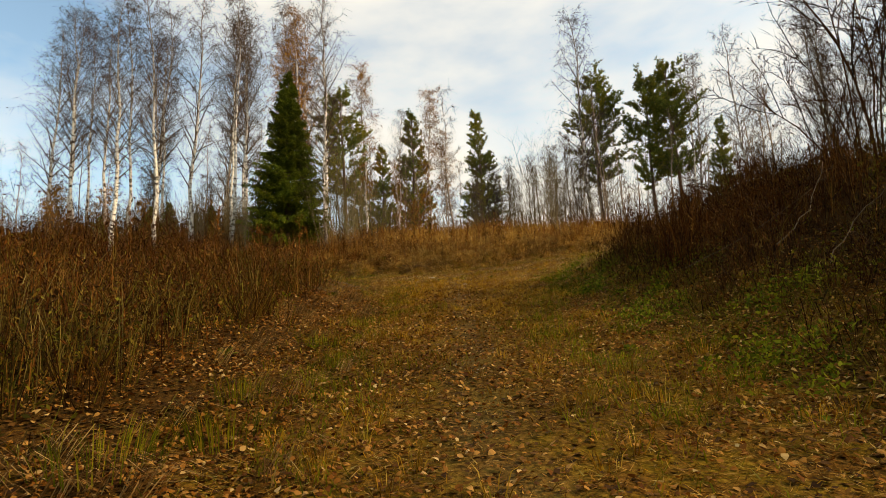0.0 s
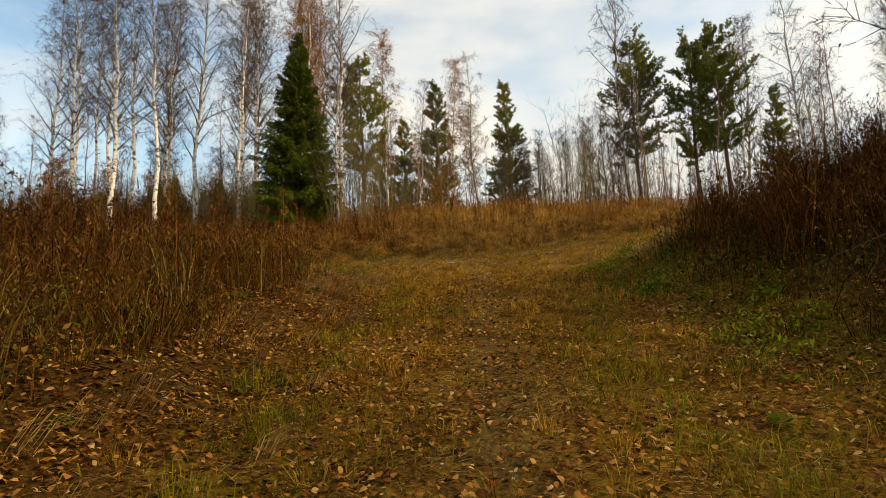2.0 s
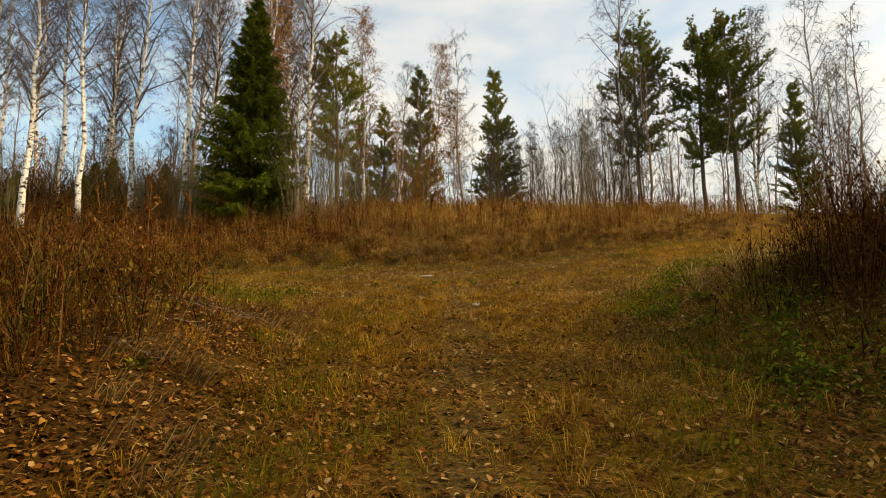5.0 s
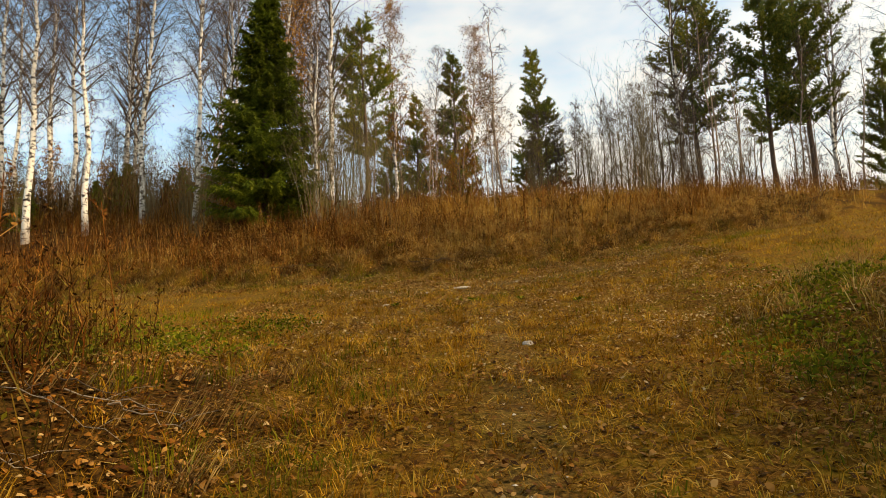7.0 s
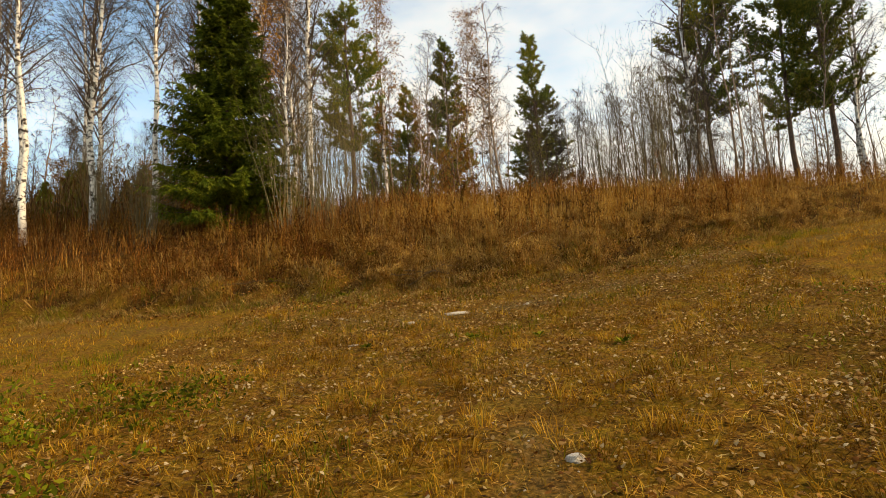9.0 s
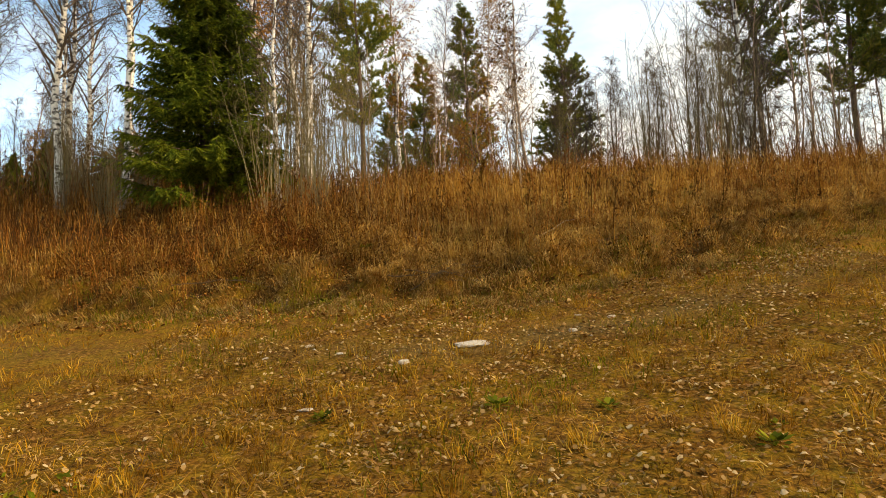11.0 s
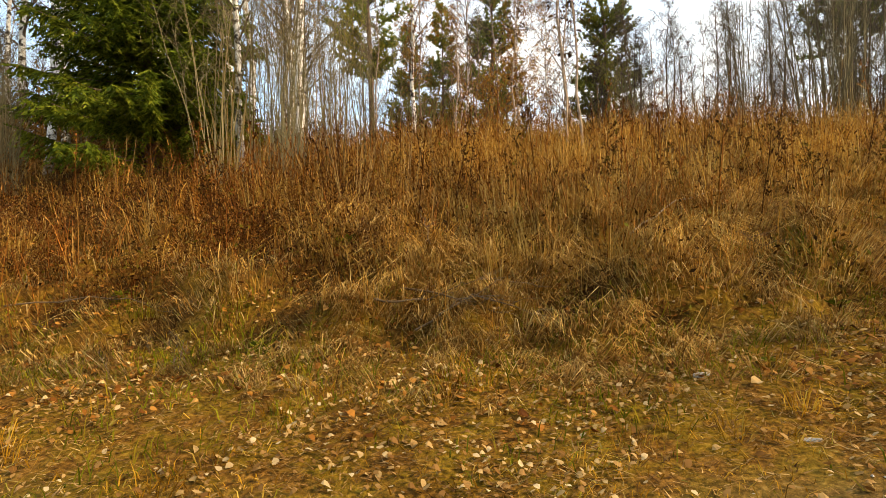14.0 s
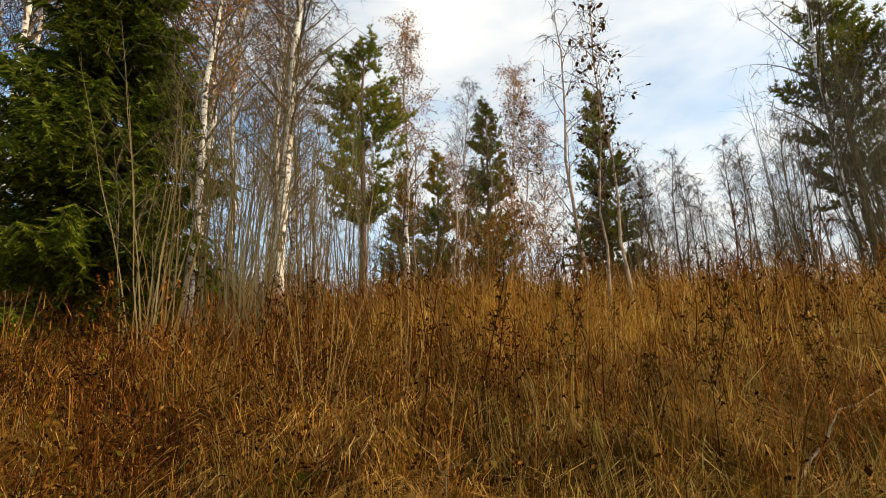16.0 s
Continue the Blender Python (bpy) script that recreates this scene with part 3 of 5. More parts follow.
x, y, a, sz = tufts(4200, -10, 10, 22.4, 28, lambda x, y: smooth01(-0.9, -0.1, y - foot_y(x)) * smooth01(3.2, 1.2, y - foot_y(x)) * np.clip(0.7 + 0.5 * bumps(x, y, 1.7, 0.9), 0.2, 1), 22, 0.12)
n = len(x)
fall = np.repeat(-np.pi / 2 + rs.normal(0, 1.0, n // 22), 22) + rs.normal(0, 0.3, n)
stuff("foot_grass", [blades(x, y, sz * rs.uniform(0.07, 0.26, n), rs.uniform(0.004, 0.009, n), rs.uniform(0.8, 1.9, n), dirs=fall)], M_FOOT, "short matted brown grass at the foot of the bank", "grass")
# thin green undergrowth of the bank
x, y = scatter(130000, -12, 12, 22.4, 30, lambda x, y: smooth01(-0.6, 0.2, y - foot_y(x)) * np.clip(bumps(x, y, 1.2, 3.4) + 0.6 * bumps(x, y, 3.0, 0.2) + 0.5 * smooth01(1.6, 0.6, y - foot_y(x)) - 0.5, 0, 1) * smooth01(28, 24.8, y))
n = len(x)
stuff("bank_green_grass", [blades(x, y, rs.uniform(0.08, 0.3, n), rs.uniform(0.005, 0.011, n), rs.uniform(0.3, 1.3, n))], M_GREEN, "olive green grass low on the bank", "grass")


def leafy(x, y, h, count, size, low=0.15):
    """Small shrivelled leaves along invisible-thin stems at the given roots."""
    x, y, h = np.repeat(x, count), np.repeat(y, count), np.repeat(h, count)
    n = len(x)
    px, py = x + rs.normal(0, 0.07, n), y + rs.normal(0, 0.07, n)
    c = np.stack([px, py, ground_z(x, y) + h * rs.uniform(low, 0.98, n)], 1)
    d = rs.normal(0, 1, (n, 3))
    d /= np.linalg.norm(d, axis=1)[:, None]
    e = np.cross(d, rs.normal(0, 1, (n, 3)))
    e /= np.linalg.norm(e, axis=1)[:, None]
    sz = (size * rs.uniform(0.5, 1.2, n))[:, None]
    v = np.stack([c - d * sz, c + e * sz * 0.45, c + d * sz, c - e * sz * 0.45], 1).reshape(-1, 3)
    t = np.array([[0, 1, 2], [0, 2, 3]])[None]
    return v, ((np.arange(n) * 4)[:, None, None] + t).reshape(-1, 3)


def stalks(x, y, h, w, twigs=5, lean=0.25):
    """Upright dry stalks with short side twigs near the top."""
    n = len(x)
    pieces = [blades(x, y, h, w, rs.uniform(0.02, lean, n), 0.03, 0.3)]
    z = ground_z(x, y)
    for _ in range(twigs):
        k = rs.uniform(0.35, 0.95, n)
        az = rs.uniform(0, 2 * np.pi, n)
        ln = h * rs.uniform(0.08, 0.24, n)
        root = np.stack([x, y, z + h * k * 0.96], 1)
        out = np.stack([np.cos(az) * ln, np.sin(az) * ln, ln * rs.uniform(0.2, 1.3, n)], 1)
        side = np.stack([-np.sin(az), np.cos(az), np.zeros(n)], 1) * (w * 0.45)[:, None]
        v = np.stack([root - side, root + side, root + out], 1).reshape(-1, 3)
        pieces.append((v, np.arange(3 * n).reshape(-1, 3)))
    return join(pieces)


x, y = scatter(34000, -18, 18, 23, 36, lambda x, y: smooth01(0.8, 2.5, y - foot_y(x) + 0.9 * smooth01(-2.0, -4.5, x)) * smooth01(36, 33, y) * np.clip(0.35 + 0.9 * bumps(x, y, 0.4, 2.6) + 0.12 * smooth01(-2.0, -4.5, x), 0.08, 1))
n = len(x)
stuff("red_stalks", [stalks(x, y, rs.uniform(0.4, 1.1, n), rs.uniform(0.006, 0.012, n), 6, 0.45), leafy(x[::2], y[::2], np.full(len(x[::2]), 0.8), 4, 0.022)], M_RED, "red-brown dry weed stalks standing on the bank", "weeds")


# withered herbs with shrivelled leaves between the stalks, massed to darken hollows as shade
x, y = scatter(6000, -12, 12, 23.3, 33, lambda x, y: smooth01(-0.1, 0.7, y - foot_y(x)) * np.clip(0.3 + 0.9 * smooth01(0.1, -0.3, hummock(x, y)), 0.05, 1) * np.interp(np.abs(x + 1), [0, 6, 12], [1, 0.9, 0.4]))
n = len(x)
h = rs.uniform(0.2, 0.75, n)
stuff("bank_herbs", [stalks(x, y, h, rs.uniform(0.005, 0.010, n), 3, 0.8), leafy(x, y, h, 6, 0.03)], M_WEED, "withered dark herbs with shrivelled leaves on the bank", "weeds")

x, y = scatter(9000, -9, -0.5, 24.0, 28.5, lambda x, y: smooth01(0.5, 1.4, y - foot_y(x)) * smooth01(-0.5, -2.2, x + 0.8 * bumps(x, y, 0.9, 1.1)) * smooth01(28.5, 26.5, y) * np.clip(0.5 + 0.8 * bumps(x, y, 1.0, 3.2), 0.05, 1))
n = len(x)
h = rs.uniform(0.2, 0.65, n)
stuff("rust_herbs", [stalks(x, y, h, rs.uniform(0.004, 0.009, n), 4, 0.6), leafy(x, y, h, 6, 0.024)], M_RED_SHADED, "rust-red withered herbs below the spruce", "weeds")


# thicket beside the path, on the side of the spruce
def left_side(x, y):
    edge = np.interp(y, [2.5, 5, 11.5, 14, 15.5], [-2.9, -2.3, -2.1, -2.7, -3.3])
    return smooth01(0.0, -0.8, x - edge + 0.3 * bumps(x, y, 1.5) + 0.25 * bumps(x, y, 0.45, 0.9)) * smooth01(16.2, 13.4, y + 0.6 * bumps(x, y, 1.1, 2.0) + 0.8 * bumps(x, y, 0.5, 1.7))


def weed_height(x, y):
    return np.clip(0.82 + 0.45 * bumps(x, y, 0.7, 1.9), 0.3, 1.25) * np.interp(x, [-6, -2.4], [1.0, 0.62])


x, y = scatter(30000, -15, -1.8, 0.8, 16, lambda x, y: left_side(x, y) * np.interp(y, [2, 8], [0.35, 1.0]) * np.interp(x, [-15, -7, -3], [0.2, 0.6, 1.0]) * np.clip(0.6 + 0.7 * bumps(x, y, 1.3, 0.2), 0.1, 1))
n = len(x)
h = rs.uniform(0.6, 1.5, n) * weed_height(x, y)
stuff("weed_thicket", [stalks(x, y, h, rs.uniform(0.006, 0.012, n), 6, 0.5), leafy(x[::3], y[::3], h[::3], 5, 0.028)], M_RED_SHADED, "dense red-brown dried weeds beside the path", "weeds")
x, y = scatter(17000, -10, -1.5, 0.8, 16, lambda x, y: left_side(x - 0.1, y) * np.interp(y, [3, 9], [1.0, 0.6]) * np.clip(0.4 + 0.9 * bumps(x, y, 1.1, 4.2), 0.0, 1))
n = len(x)
h = rs.uniform(0.3, 1.1, n) * weed_height(x, y)
stuff("withered_herbs", [stalks(x, y, h, rs.uniform(0.006, 0.012, n), 4, 0.7), leafy(x, y, h, 7, 0.033)], M_WEED, "withered brown and olive herbs with shrivelled leaves", "weeds")
x, y, a, sz = tufts(1900, -11, -1.5, 0.6, 16.5, lambda x, y: left_side(x - 0.3, y) * np.clip(0.5 + 0.7 * bumps(x, y, 0.8, 0.3), 0.1, 1), 26, 0.12)
n = len(x)
stuff("thicket_grass", [blades(x, y, sz * rs.uniform(0.25, 0.75, n), rs.uniform(0.005, 0.010, n), rs.uniform(0.3, 1.3, n), dirs=a)], M_WEED, "long withered grass among the dried weeds", "grass")
x, y, a, sz = tufts(1300, -8, -1.6, 0.8, 12, lambda x, y: left_side(x - 0.1, y) * np.interp(y, [2, 6, 12], [0.8, 0.5, 0.12]) * np.clip(0.2 + 1.2 * bumps(x, y, 1.1, 2.9), 0, 1), 18, 0.14)
n = len(x)
stuff("thicket_straw", [arched(x, y, sz * rs.uniform(0.4, 1.05, n), rs.uniform(0.004, 0.009, n), rs.uniform(0.1, 0.7, n), a)], M_OLIVE, "tall olive and straw-coloured grass gone to seed among weeds", "grass")
x, y = scatter(420, -5, -2.0, 2.5, 15.5, lambda x, y: left_side(x - 0.2, y) * np.clip(0.4 + 0.8 * bumps(x, y, 2.0, 0.6), 0.1, 1))
n = len(x)
stuff("pale_stalks", [stalks(x, y, rs.uniform(0.6, 1.3, n), rs.uniform(0.006, 0.011, n), 2, 0.9)], M_OLIVE, "single pale bent stalks in the dried weeds", "weeds")
# old grass pressed flat along the edge of the thicket
x, y, a, sz = tufts(900, -3.6, -0.9, 1.2, 15.5, lambda x, y: np.exp(-((x + 1.9) / 0.6) ** 2) * np.clip(0.2 + 1.0 * bumps(x, y, 1.3, 1.4), 0, 1), 24, 0.12)
n = len(x)
fall = np.repeat(rs.uniform(-0.6, 0.9, n // 24), 24) + rs.normal(0, 0.3, n)
stuff("pressed_grass", [arched(x, y, sz * rs.uniform(0.16, 0.42, n), rs.uniform(0.004, 0.009, n), rs.uniform(1.1, 1.7, n), fall)], M_DULL, "brown old grass pressed flat beside the weeds", "grass")


# leafless undergrowth of the wood behind the crest
x, y = scatter(17000, -48, 48, 33.5, 60, lambda x, y: (np.abs(x) < y * 0.85) * np.clip(0.5 + 0.7 * bumps(x, y, 0.25, 0.4), 0.1, 1))
n = len(x)
h = rs.uniform(0.7, 3.0, n)
x2, y2 = scatter(16000, -36, -8, 31.0, 44, lambda x, y: np.clip(0.4 + 0.8 * bumps(x, y, 0.35, 1.4), 0.05, 1))
x, y, h = np.concatenate([x, x2]), np.concatenate([y, y2]), np.concatenate([h, rs.uniform(0.8, 3.4, len(x2))])
n = len(x)
stuff("undergrowth", [stalks(x, y, h, rs.uniform(0.014, 0.03, n), 6, 0.4)], M_SCRUB, "leafless grey-brown undergrowth in the wood behind", "undergrowth")

x, y = scatter(11000, -29, -8.8, 31.0, 40, lambda x, y: np.clip(0.45 + 0.9 * bumps(x, y, 0.45, 2.2), 0.05, 1) * np.interp(y, [31.5, 33], [0.4, 1.0]))
n = len(x)
h = rs.uniform(0.8, 2.7, n) * np.clip(0.85 + 0.75 * bumps(x, y, 0.5, 0.5), 0.4, 1.65)
stuff("olive_brush", [stalks(x, y, h, rs.uniform(0.012, 0.022, n), 5, 0.5), leafy(x, y, h, 9, 0.075, 0.2)], M_BRUSH, "olive-brown half-leafless brush under the birches", "brush")


x, y = scatter(5200, -4.6, -2.2, 2.5, 15, lambda x, y: np.exp(-((x + 3.3) / 0.7) ** 2) * np.clip(0.1 + bumps(x, y, 1.1, 3.7), 0, 1))
x2, y2 = scatter(5000, 3.4, 7.0, 3.0, 14, lambda x, y: np.clip(bumps(x, y, 1.3, 0.7) - 0.15, 0, 1))
x, y = np.concatenate([x, x2]), np.concatenate([y, y2])
n = len(x)
h = rs.uniform(0.15, 0.6, n)
stuff("yellow_green_herbs", [leafy(x, y, h, 7, 0.026, 0.2), blades(x, y, h, rs.uniform(0.004, 0.008, n), rs.uniform(0.1, 0.5, n))], M_WEEDG, "yellow-green herbs at the edge of the weeds", "herbs")


# brush on the bank; its dark colour carries the bank's shade
def right_side(x, y):
    return smooth01(2.9, 4.1, x + 0.5 * bumps(x, y, 1.3)) * smooth01(15.2, 12.0, y + 0.6 * bumps(x, y, 0.9, 1.0))


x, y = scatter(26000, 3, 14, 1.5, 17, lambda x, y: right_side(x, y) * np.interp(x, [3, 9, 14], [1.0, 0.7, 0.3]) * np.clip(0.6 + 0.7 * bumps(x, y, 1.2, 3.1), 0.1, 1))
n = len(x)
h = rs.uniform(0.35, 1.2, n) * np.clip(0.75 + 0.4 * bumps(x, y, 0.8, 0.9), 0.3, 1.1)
rx, ry = scatter(9000, 3.3, 7.5, 8.5, 16, lambda x, y: smooth01(3.5, 4.4, x + 0.3 * bumps(x, y, 1.6, 0.5)) * smooth01(7.4, 5.8, x) * smooth01(14.6, 12.8, y) * smooth01(8.5, 10.5, y + 0.5 * x - 2) * np.clip(0.6 + 0.6 * bumps(x, y, 1.0, 2.2), 0.1, 1))
m = len(rx)
rh = rs.uniform(0.7, 1.7, m) * np.interp(rx, [4, 7], [1.0, 0.6]) * np.clip(0.78 + 0.5 * bumps(rx, ry, 1.3, 4.0), 0.35, 1.2)
stuff("red_thicket", [stalks(rx, ry, rh, rs.uniform(0.007, 0.013, m), 7, 0.35), leafy(rx, ry, rh, 4, 0.026, 0.4)], M_RED_SHADED, "tall red-brown dried weeds crowding the bank", "weeds")
stuff("bank_brush", [stalks(x, y, h, rs.uniform(0.006, 0.013, n), 5, 0.9), leafy(x[::2], y[::2], h[::2], 4, 0.03)], M_DARK, "dark tangled brush, the bank's shade put into its colour", "brush")
x, y, a, sz = tufts(1700, 2.8, 13, 1.5, 18, lambda x, y: right_side(x + 0.5, y) * np.clip(0.4 + 0.7 * bumps(x, y, 0.8, 5.3), 0.1, 1), 24, 0.12)
n = len(x)
stuff("bank_grass", [blades(x, y, sz * rs.uniform(0.15, 0.5, n), rs.uniform(0.005, 0.010, n), rs.uniform(0.4, 1.5, n), dirs=a)], M_WEED, "withered grass lying over the shaded bank", "grass")
x, y = scatter(24000, 1.6, 9, 2.0, 20.5, lambda x, y: herb_belt(x, y) * np.clip(0.02 + 1.1 * bumps(x, y, 1.0, 2.2) + 0.7 * bumps(x, y, 3.1, 1.2), 0, 1))
x2, y2 = scatter(2600, -6.5, -2.2, 14.6, 18.4, lambda x, y: smooth01(14.6, 15.4, y + 0.4 * x + 1.2) * smooth01(18.4, 17.4, y) * smooth01(-2.0, -3.0, x) * np.clip(0.1 + bumps(x, y, 1.5, 1.2) + 0.8 * bumps(x, y, 3.3, 0.4), 0, 1))
x, y = np.concatenate([x, x2]), np.concatenate([y, y2])
n = len(x)
stuff("green_herbs", [leafy(x, y, rs.uniform(0.06, 0.28, n), 9, 0.031, 0.15)], M_HERB, "low green leafy herbs beside the path", "herbs")


x, y, a, sz = tufts(800, 2.6, 8, 13.5, 20.5, lambda x, y: herb_belt(x - 0.4, y) * smooth01(13.5, 15.5, y) * np.clip(0.5 + 0.8 * bumps(x, y, 1.2, 0.8), 0.1, 1), 20, 0.12)
n = len(x)
stuff("verge_grass", [arched(x, y, sz * rs.uniform(0.2, 0.5, n), rs.uniform(0.004, 0.009, n), rs.uniform(0.3, 1.2, n), a)], M_FOOT, "long olive-brown grass on the end of the bank", "grass")


# fallen leaves
def fallen(x, y, size):
    """Curled oval leaves: six rim points and four triangles each."""
    n = len(x)
    z = ground_z(x, y) + rs.uniform(0.008, 0.045, n)
    az = rs.uniform(0, 2 * np.pi, n)
    d = np.stack([np.cos(az), np.sin(az), rs.uniform(-0.6, 0.6, n)], 1) * (size * 0.5)[:, None]
    s = np.stack([-np.sin(az), np.cos(az), rs.uniform(-0.7, 0.7, n)], 1) * (size * rs.uniform(0.26, 0.4, n))[:, None]
    c = np.stack([x, y, z], 1)
    fold = np.zeros((n, 3))
    fold[:, 2] = size * rs.uniform(-0.05, 0.3, n)
    v = np.stack([c - d, c - d * 0.4 + s + fold, c + d * 0.3 + s * 0.85 + fold, c + d, c + d * 0.3 - s * 0.85 + fold, c - d * 0.4 - s + fold], 1).reshape(-1, 3)
    t = np.array([[0, 1, 5], [1, 2, 5], [2, 4, 5], [2, 3, 4]])[None]
    return v, ((np.arange(n) * 6)[:, None, None] + t).reshape(-1, 3)


def thatch(x, y, size, width):
    """Single dead blades lying flat, one triangle each."""
    n = len(x)
    az = rs.uniform(0, 2 * np.pi, n)
    c = np.stack([x, y, ground_z(x, y) + rs.uniform(0.002, 0.02, n)], 1)
    d = np.stack([np.cos(az), np.sin(az), rs.uniform(-0.05, 0.45, n)], 1) * size[:, None]
    s = np.stack([-np.sin(az), np.cos(az), rs.uniform(-0.5, 0.5, n)], 1) * (width * 0.5)[:, None]
    v = np.stack([c - s, c + s, c + d], 1).reshape(-1, 3)
    return v, np.arange(3 * n).reshape(-1, 3)


x, y = scatter(390000, -4.8, 5.2, -1.5, 25, lambda x, y: open_field(x, y) * smooth01(-2.8, -1.0, x + 2.2 * smooth01(13, 16, y)) * (1 - 0.85 * worn(x, y)) * np.clip(0.7 + 0.4 * bumps(x, y, 1.3, 4.4), 0.2, 1))
n = len(x)
up = rs.rand(n) < smooth01(16, 20, y)
stuff("dead_thatch", [thatch(x[~up], y[~up], rs.uniform(0.04, 0.12, n)[~up], rs.uniform(0.004, 0.010, n)[~up])], M_THATCH, "flat thatch of dead grass and stems on the ground", "grass")
stuff("brown_thatch", [thatch(x[up], y[up], rs.uniform(0.03, 0.09, n)[up], rs.uniform(0.004, 0.010, n)[up])], M_DULL, "flat brown thatch of dead grass on the crossing track", "grass")


def keep_leaf(x, y):
    dens = np.interp(y, [0, 8, 12, 16, 18, 22, 23, 25], [1.0, 0.95, 0.85, 0.7, 0.75, 0.95, 1.0, 1.0]) * (0.7 + 0.3 * smooth01(-2.6, -1.2, x))
    dens = np.maximum(dens, 1.2 * smooth01(-1.0, -1.9, x) * smooth01(16.5, 14, y))
    return dens * np.clip(0.55 + 0.75 * bumps(x, y, 1.1, 2.4), 0.08, 1) * (1 - 0.6 * path_edges(x, y)) * (1 - 0.15 * smooth01(10.5, 12.5, y) * smooth01(17, 15, y)) * np.clip(open_field(x, y) + 0.3 + 0.2 * smooth01(22, 23.5, y), 0, 1) * smooth01(27.5, 24.5, y)


x, y = scatter(118000, -4.5, 5.2, -1.5, 26, keep_leaf)
x2, y2 = scatter(40000, -4.4, 1.2, -1.5, 16, lambda x, y: smooth01(0.6, -1.2, x) * smooth01(16.3, 13.5, y + 3.0 * smooth01(-2.0, -1.0, x)) * np.clip(open_field(x, y) + 0.35, 0, 1) * np.clip(0.6 + 0.6 * bumps(x, y, 1.4, 0.9), 0.1, 1))
x3, y3 = scatter(30000, 1.6, 5.8, 2.0, 17, lambda x, y: smooth01(1.6, 2.6, x) * smooth01(5.8, 4.2, x) * np.clip(0.5 + 0.8 * bumps(x, y, 1.3, 3.9), 0.05, 1))
x, y = np.concatenate([x, x2, x3]), np.concatenate([y, y2, y3])
up = rs.rand(len(x)) < smooth01(13, 17, y)
x4, y4 = scatter(16000, -8, 6, 22.0, 27, lambda x, y: smooth01(-1.3, -0.2, y - foot_y(x)) * smooth01(2.8, 1.0, y - foot_y(x)) * np.clip(0.5 + 0.9 * bumps(x, y, 1.5, 2.9), 0.05, 1))
stuff("caught_leaves", [fallen(x4, y4, rs.uniform(0.03, 0.075, len(x4)))], M_LITTER, "curled brown leaves caught in the old grass of the bank's foot", "leaves")
stuff("fallen_leaves", [fallen(x[~up], y[~up], rs.uniform(0.022, 0.054, np.sum(~up)))], M_LITTER, "fallen brown birch and aspen leaves on the ground", "leaves")
stuff("pale_leaves", [fallen(x[up], y[up], rs.uniform(0.024, 0.05, np.sum(up)))], M_FLECK, "small pale fallen leaves in the short grass", "leaves")


# last year's leaves, dark and flat, between the fresh ones
def flat_leaf(x, y, size):
    n = len(x)
    az = rs.uniform(0, 2 * np.pi, n)
    c = np.stack([x, y, ground_z(x, y) + rs.uniform(0.004, 0.02, n)], 1)
    d = np.stack([np.cos(az), np.sin(az), rs.uniform(-0.4, 0.4, n)], 1) * (size * 0.5)[:, None]
    s = np.stack([-np.sin(az), np.cos(az), rs.uniform(-0.5, 0.5, n)], 1) * (size * 0.33)[:, None]
    v = np.stack([c - d, c + s, c + d, c - s], 1).reshape(-1, 3)
    return v, ((np.arange(n) * 4)[:, None, None] + np.array([[0, 1, 2], [0, 2, 3]])[None]).reshape(-1, 3)


x, y = scatter(134000, -4.2, 5.6, -1.5, 16.5, lambda x, y: np.interp(y, [0, 9, 13, 16.5], [1.0, 0.85, 0.5, 0.1]) * np.maximum(0.35, np.maximum(smooth01(-0.4, -1.4, x), smooth01(1.9, 2.9, x))) * np.clip(0.6 + 0.6 * bumps(x, y, 1.2, 5.1), 0.1, 1))
stuff("old_leaves", [flat_leaf(x, y, rs.uniform(0.03, 0.07, len(x)))], M_OLDLEAF, "dark rotting leaves of the year before", "leaves")


# ---- trees ----
def curve(p, d, length, steps, rng, up=0.0, wander=0.12):
    pts = [Vector(p)]
    d = Vector(d).normalized()
    for k in range(steps):
        d = (d + Vector((rng.uniform(-1, 1), rng.uniform(-1, 1), rng.uniform(-1, 1))) * wander + Vector((0, 0, up))).normalized()
        pts.append(pts[-1] + d * (length / steps))
    return pts


def trunk_points(h, rng, wander, steps=9):
    pts, q = [Vector((0, 0, -0.25))], Vector((0, 0, -0.25))
    off = Vector((0, 0, 0))
    for k in range(1, steps + 1):
        off += Vector((rng.uniform(-1, 1), rng.uniform(-1, 1), 0)) * wander
        pts.append(Vector((off.x, off.y, h * k / steps)))
    return pts


def along(pts, t):
    k = min(int(t * (len(pts) - 1)), len(pts) - 2)
    f = t * (len(pts) - 1) - k
    return pts[k].lerp(pts[k + 1], f)


